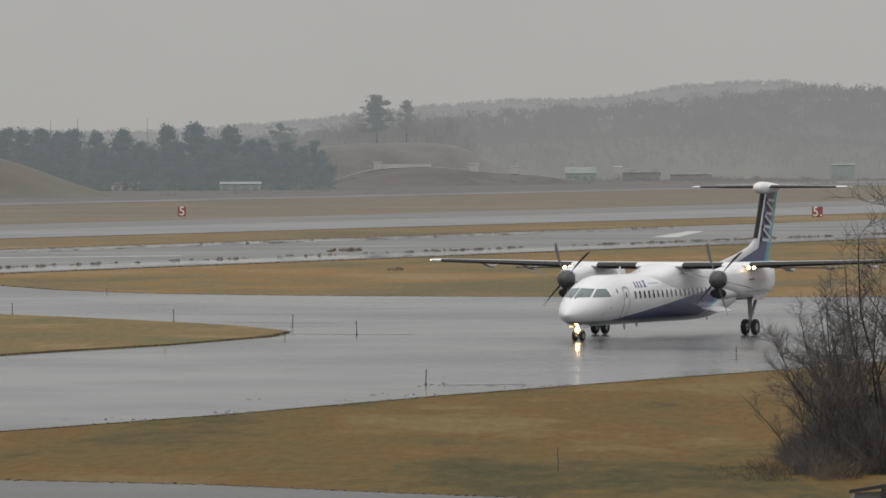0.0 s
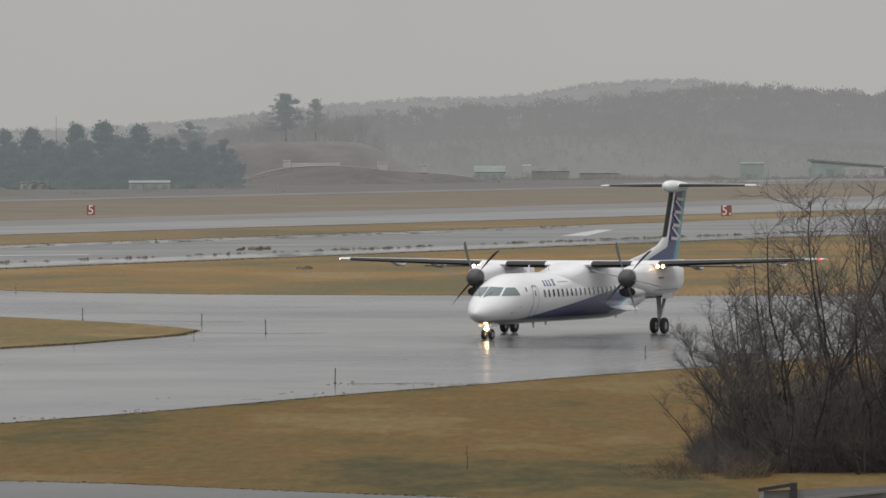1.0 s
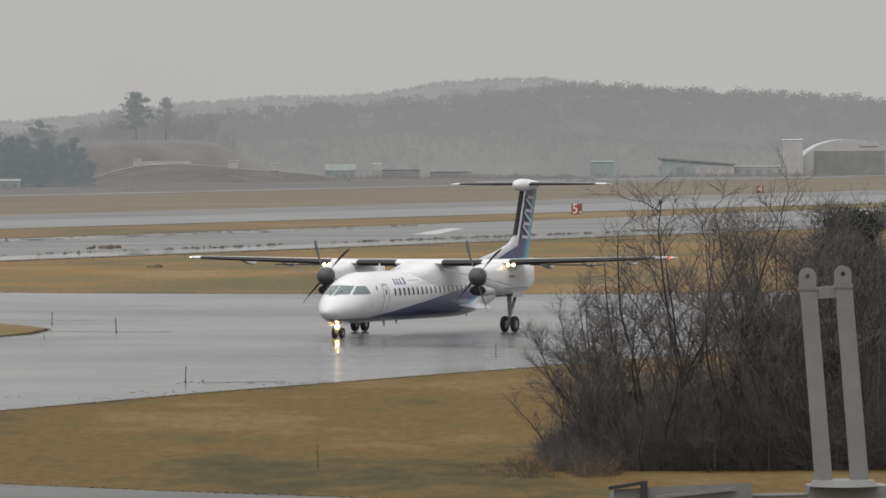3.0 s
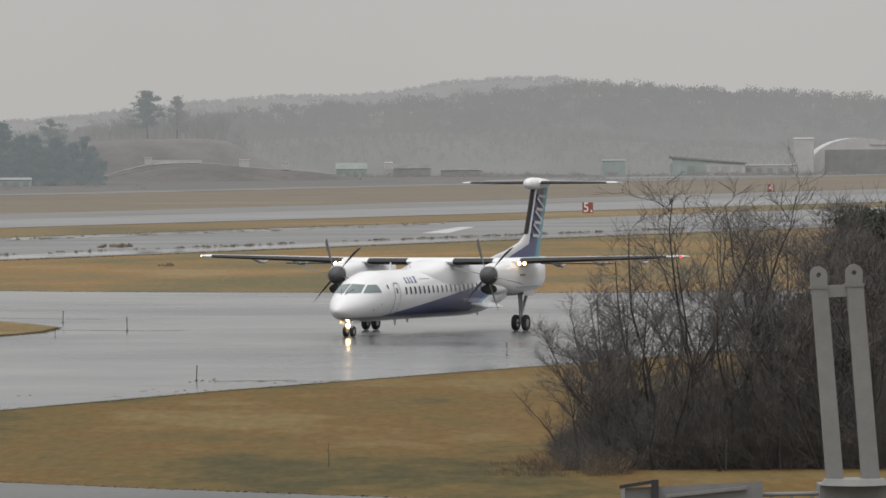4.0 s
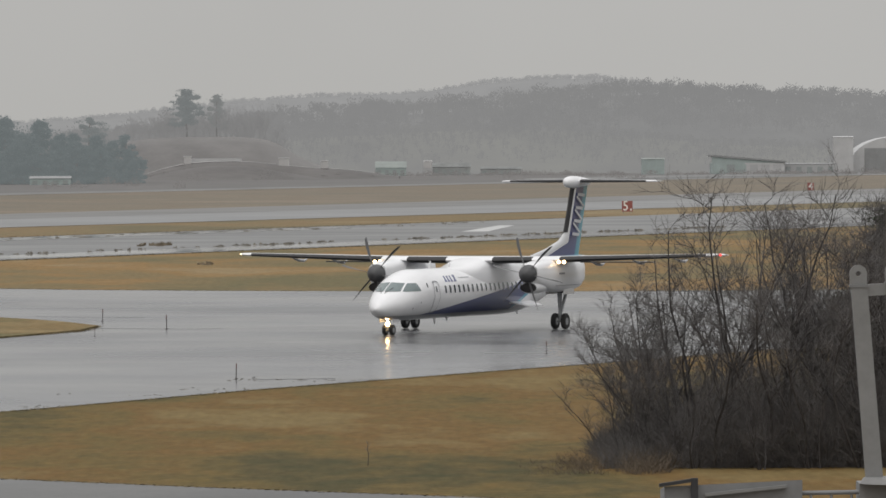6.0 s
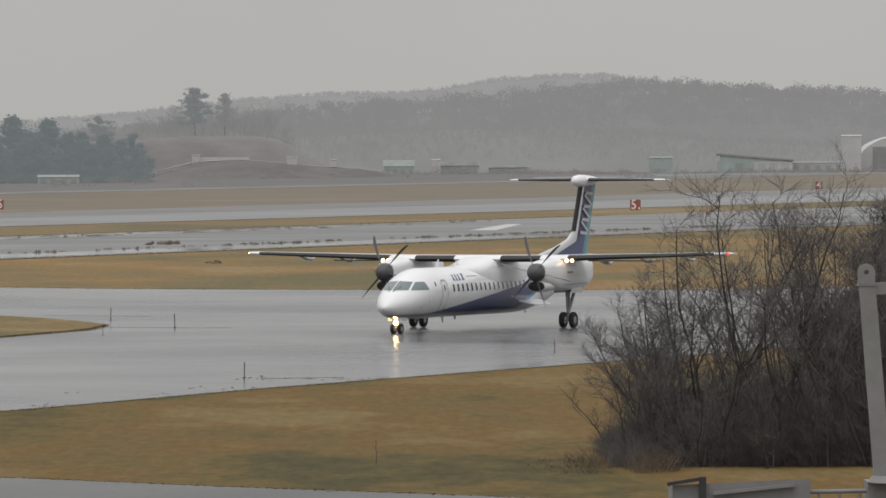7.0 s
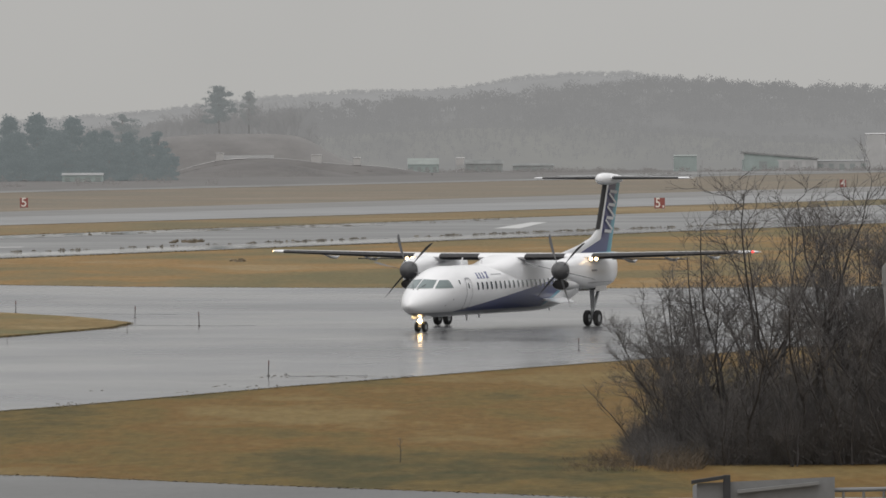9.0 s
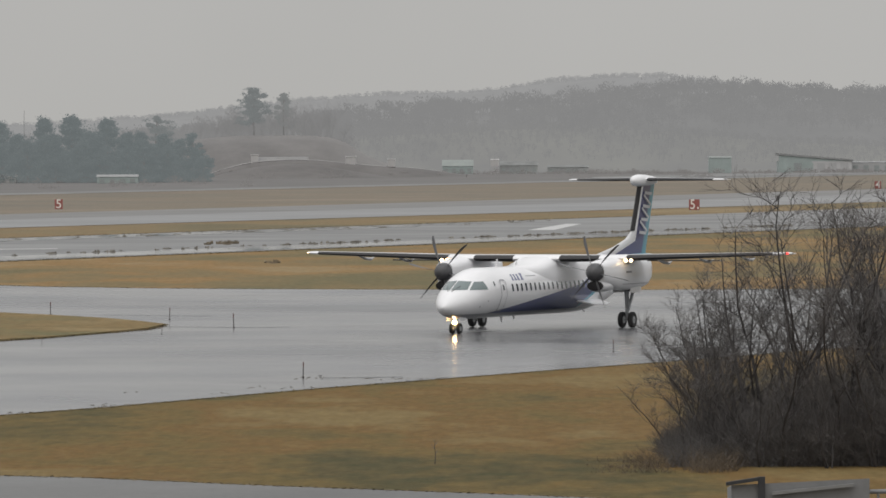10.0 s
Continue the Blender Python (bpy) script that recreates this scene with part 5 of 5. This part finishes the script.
def thicket_tree(height, stems, seed, limbs=(14, 18), thick=0.075, sway=None, shoots=(5, 7)):
    """A many-stemmed leafless tree: crooked stems, rising limbs, branches and fine twigs."""
    rng = random.Random(seed)
    tree = thing("bare_tree", "dark leafless many-stemmed tree in a thicket", "tree", None, "thicket")
    wood, crown, spare = Mesh(), Mesh(), random.Random(seed + 500)
    for s in range(stems):
        a = 6.283 * (s + rng.random()) / stems
        lean = rng.uniform(0.08, 0.45)
        if sway:
            a, lean = math.pi + rng.uniform(-0.8, 0.8), rng.uniform(*sway)
        H = height * rng.uniform(0.72, 1.0)
        base = Vector((0.28 * math.cos(a), 0.28 * math.sin(a), -0.05))
        stem, _ = wander(rng, base, Vector((lean * math.cos(a), lean * math.sin(a), 1)).normalized(), H * 1.02, 9, 0.13, 0.03)
        r0 = thick * rng.uniform(0.65, 1.15)
        wood.tube(stem, [r0 * (1 - 0.9 * k / 9) + 0.006 for k in range(10)], 6, caps=False)
        for i in range(rng.randint(*limbs)):
            t = rng.uniform(0.12, 1.0) ** 0.8
            p, d = along(stem, t)
            b = rng.uniform(0, 6.283)
            out = Vector((math.cos(b), math.sin(b), rng.uniform(-0.1, 0.5))).normalized()
            L = H * rng.uniform(0.20, 0.36) * (1.08 - 0.58 * t)
            limb, ld = wander(rng, p, (d * 0.75 + out).normalized(), L, 5, 0.20, 0.06)
            r1 = max(0.012, r0 * (1 - 0.9 * t) * 0.55)
            wood.tube(limb, [r1 * (1 - 0.75 * k / 5) for k in range(6)], 4, caps=False)
            for j in range(rng.randint(*shoots)):
                u = rng.uniform(0.2, 1.0)
                q, qd = along(limb, u)
                c = rng.uniform(0, 6.283)
                so = Vector((math.cos(c), math.sin(c), rng.uniform(-0.3, 0.7))).normalized()
                br_, bd = wander(rng, q, (qd * 0.8 + so * 0.9).normalized(), L * rng.uniform(0.3, 0.5), 4, 0.22, 0.05)
                crown.tube(br_, [0.009, 0.008, 0.007, 0.005, 0.003], 3, caps=False)
                for k in range(rng.randint(2, 4)):
                    v = rng.uniform(0.2, 1.0)
                    w, wd = along(br_, v)
                    e = rng.uniform(0, 6.283)
                    wo = Vector((math.cos(e), math.sin(e), rng.uniform(-0.3, 0.8))).normalized()
                    tw, _ = wander(rng, w, (wd + wo).normalized(), rng.uniform(0.25, 0.7), 2, 0.2, 0.05)
                    crown.tube(tw, [0.006, 0.005, 0.003], 3, caps=False)
                    if k < 2:
                        w, wd = along(tw, 0.4)
                        tw, _ = wander(spare, w, (wd + Vector((spare.gauss(0, 0.6), spare.gauss(0, 0.6), spare.gauss(0.2, 0.4)))).normalized(), spare.uniform(0.2, 0.5), 2, 0.2, 0.05)
                        crown.tube(tw, [0.005, 0.004, 0.002], 3, caps=False)
    k = height / max(v[2] for v in crown.v)
    for g in (wood, crown):
        g.v = [(x * k, y * k, z * k) for x, y, z in g.v]
    wood.done("trunk", BARK, tree)
    crown.done("crown", TWIG, tree, smooth=False)
    return tree


open_kinds = [thicket_tree(8.0, 3 + k % 2, 101 + k, (9, 12), 0.062, None, (4, 6)) for k in range(4)]
dense_kinds = [thicket_tree(8.0, 5, 111 + k, (13, 16)) for k in range(3)]
swept = [thicket_tree(8.0, 5, 131 + k, (11, 14), 0.065, (0.15, 0.75), (4, 6)) for k in range(2)]
for k, (x, y, h, turn) in enumerate(((6.9, 221, 6.4, 0), (6.3, 219, 5.2, 12), (7.6, 223, 7.6, -14), (5.9, 222, 4.0, 5), (7.3, 217, 4.8, 20))):
    m = pose(x * 1.03, y + 7, 0, 0, 0, turn) @ Matrix.Scale(h / 8, 4)
    if k < 2:
        swept[k].matrix_world = m
    else:
        copy_thing(swept[k % 2], m)
kinds_used = set()
plan = [  # x, y, height
    (5.9, 222, 5.4), (6.5, 224, 6.4), (7.2, 221, 7.5), (7.8, 220, 9.3), (8.5, 225, 8.1), (9.1, 219, 8.3), (9.8, 224, 8.7), (10.4, 221, 8.9), (11.1, 226, 8.9), (6.2, 218, 6.0), (8.2, 217, 7.0), (10.0, 217, 7.4),
    (11.8, 220, 8.7), (12.4, 224, 9.0), (13.0, 219, 8.3), (13.6, 225, 8.3), (14.3, 221, 7.9), (15.0, 226, 7.8), (15.8, 222, 7.5), (16.6, 225, 7.5), (12.0, 229, 8.7), (13.2, 231, 8.3), (14.5, 230, 7.9), (12.6, 216, 7.2), (14.2, 217, 7.4), (9.4, 215, 4.6), (7.4, 216, 4.0), (11.0, 216, 5.6),
    (4.7, 221, 3.0), (5.3, 219, 4.3), (5.0, 225, 3.9), (5.6, 217, 3.6), (6.0, 227, 5.6)]
for i, (x, y, h) in enumerate(plan):
    m = pose(x * 1.03, y + 7, 0, 0, 0, 67 * i) @ Matrix.Scale(h / 8, 4)
    kind = open_kinds[i % 4] if x < 11.4 else dense_kinds[i % 3]
    if kind.name in kinds_used:
        copy_thing(kind, m)
    else:
        kinds_used.add(kind.name)
        kind.matrix_world = m


def undergrowth(name, x0, x1, y0, y1, count, h, mat, label, seed, lean=1.0):
    """A dense low tangle of bare shoots."""
    rng = random.Random(seed)
    g = Mesh()
    for _ in range(count):
        x, y = x0 + (x1 - x0) * rng.random() ** lean, rng.uniform(y0, y1)
        if lean < 1 and noise.noise(Vector((x * 0.9, y * 0.5, 3.0))) < -0.1:
            continue
        k = min(1.0, (x - x0 + 0.3) / 3.2) if lean < 1 else min(1.0, 0.26 + (x - x0) / 7.0)
        p = Vector((x, y, 0))
        d = Vector((rng.gauss(-0.1, 0.5), rng.gauss(0, 0.4), 1)).normalized()
        pts = [p]
        L = h * k * rng.uniform(0.35, 1.0)
        for _ in range(3):
            d = (d + Vector((rng.gauss(0, 0.5), rng.gauss(0, 0.5), rng.gauss(0, 0.25)))).normalized()
            p = p + d * L / 3
            pts.append(p)
        g.tube(pts, [0.0055, 0.005, 0.004, 0.002], 3, caps=False)
    return g.done(name, mat, None, label, smooth=False, kind="stuff", category="undergrowth")


UNDER = simple("dark wet undergrowth", (0.108, 0.101, 0.098), 0.8, vary=0.25, scale=1.5)
undergrowth("undergrowth", 4.8, 18.0, 223, 237, 40000, 4.0, UNDER, "tangled dark undergrowth below the bare trees", 1)
DRYWEED = simple("dry brown weeds", (0.105, 0.082, 0.058), 0.85, vary=0.25, scale=1.5)
undergrowth("dry_weeds", 2.0, 6.8, 219, 228, 2200, 1.0, DRYWEED, "dry brown weeds fringing the thicket", 2, 0.55)

ev = broad_pine("evergreen_tree", 7.9, 3.6, 61, NEEDLE_DARK, "dense dark green evergreen behind bare twigs", 34, 0.02, 0.6, 0.20, 700, BARK)
ev.matrix_world = pose(15.6, 242, 0, 0, 0, 20)
copy_thing(ev, pose(18.6, 240, 0, 0, 0, 140) @ Matrix.Scale(1.08, 4))

# ---- boarding bridge roof below the deck ----
BRIDGE = simple("grey painted bridge steel", (0.21, 0.21, 0.207), 0.5, 0.0, vary=0.08, scale=1.5, bumpy=0.05)
BRIDGE_L = simple("pale weathered roof sheet", (0.19, 0.192, 0.194), 0.5, 0.0, vary=0.1, scale=1.2)
BRIDGE_D = simple("dark rubber seal", (0.03, 0.03, 0.032), 0.7)
br = thing("boarding_bridge", "grey steel boarding bridge roof with a lug frame", "boarding bridge", pose(0, 70, 0))
Mesh().box(1.9, 6.4, 0.4, 3.2, 3.6, 6.58).done("tunnel", BRIDGE, br, smooth=False)
for k in range(12):
    Mesh().box(2.0 + k * 0.38, 2.06 + k * 0.38, 0.34, 0.398, 3.7, 6.5).done("rib", BRIDGE, br, smooth=False)
Mesh().tube([(4.2, 1.8, 0), (4.2, 1.8, 3.6)], [0.35, 0.3], 20).done("column", BRIDGE, br)
Mesh().box(3.2, 5.2, 0.9, 2.7, 0.0, 0.35).done("footing", BRIDGE, br, smooth=False)
# cab roof with a pale sheet, dark seal and rim
cab = Mesh().loft([[(2.10, 0.2, 6.58), (3.46, 0.2, 6.58), (3.46, 1.6, 6.58), (2.10, 1.6, 6.58)], [(2.10, 0.2, 6.875), (3.46, 0.2, 6.935), (3.46, 1.6, 6.86), (2.10, 1.6, 6.78)]]).done("cab_roof", BRIDGE_L, br, "pale sheet cab roof", smooth=False)
Mesh().loft([[(2.045, 0.12, 6.872), (2.36, 0.12, 6.92), (2.36, 0.19, 6.92), (2.045, 0.19, 6.872)], [(2.045, 0.12, 6.907), (2.36, 0.12, 6.955), (2.36, 0.19, 6.955), (2.045, 0.19, 6.907)]]).done("rim", BRIDGE_D, cab, "dark roof rim", smooth=False)
Mesh().box(2.36, 2.43, 0.14, 0.196, 6.6, 6.96).done("seal", BRIDGE_D, cab, smooth=False)
Mesh().loft([[(2.5, 0.13, 6.78), (3.3, 0.13, 6.86), (3.3, 0.19, 6.86), (2.5, 0.19, 6.78)], [(2.5, 0.13, 6.81), (3.3, 0.13, 6.89), (3.3, 0.19, 6.89), (2.5, 0.19, 6.81)]]).done("rim", BRIDGE, cab, smooth=False)
for z in (6.60, 6.70, 6.80):
    Mesh().tube([(3.46, 0.3, z), (4.2, 0.3, z + 0.01)], 0.022, 8).done("rail", BRIDGE_L, br)
for k in range(3):
    Mesh().tube([(3.55 + 0.2 * k, 0.3, 6.58), (3.55 + 0.2 * k, 0.3, 6.82)], 0.014, 8).done("rail_post", BRIDGE, br)
# upright lug frame
fr = Mesh().box(4.02, 4.80, 0.15, 0.75, 6.58, 6.90).done("frame_base", BRIDGE, br, smooth=False)
Mesh().tube([(4.36, 0.15, 6.90), (4.36, 0.15, 6.96)], [0.34, 0.30], 24).done("flange", BRIDGE, fr)


def upright(x0, x1, z1, zb, xb0, xb1, y):
    g = Mesh().loft([[(xb0, y, zb), (xb1, y, zb), (xb1, y + 0.12, zb), (xb0, y + 0.12, zb)], [(x0, y, z1), (x1, y, z1), (x1, y + 0.12, z1), (x0, y + 0.12, z1)]])
    p = g.done("post", BRIDGE, br, smooth=False)
    # lug plate with an eye
    cx, cz, n = (x0 + x1) / 2 - 0.005, z1 + 0.105, 20
    outer, inner = [], []
    for k in range(n):
        a = 2 * math.pi * k / n
        ox, oz = 0.085 * math.cos(a), 0.055 + 0.085 * math.sin(a)
        if math.sin(a) < -0.2:
            ox, oz = ox * 1.0, -0.105
        outer.append((cx + ox, cz - 0.055 + oz))
        inner.append((cx + 0.026 * math.cos(a), cz + 0.026 * math.sin(a)))
    lug = Mesh()
    ya, yb = y + 0.03, y + 0.09
    lug.loft([[(px, ya, pz) for px, pz in outer], [(px, yb, pz) for px, pz in outer], [(px, yb, pz) for px, pz in inner], [(px, ya, pz) for px, pz in inner], [(px, ya, pz) for px, pz in outer]], caps=False)
    lug.done("lug", BRIDGE, p, "rounded lug with an eye", smooth=False)
    Mesh().box(x0 - 0.012, x1 + 0.012, y - 0.01, y + 0.13, z1 - 0.03, z1).done("cap", BRIDGE_L, p, smooth=False)


upright(3.947, 4.107, 8.862, 6.78, 4.10, 4.27, 0.2)
upright(4.293, 4.458, 8.883, 6.78, 4.45, 4.63, 0.2)
Mesh().loft([[(4.10, 0.22, 8.745), (4.10, 0.32, 8.745), (4.10, 0.32, 8.86), (4.10, 0.22, 8.86)], [(4.32, 0.22, 8.755), (4.32, 0.32, 8.755), (4.32, 0.32, 8.87), (4.32, 0.22, 8.87)]]).done("crossbar", BRIDGE, fr, smooth=False)
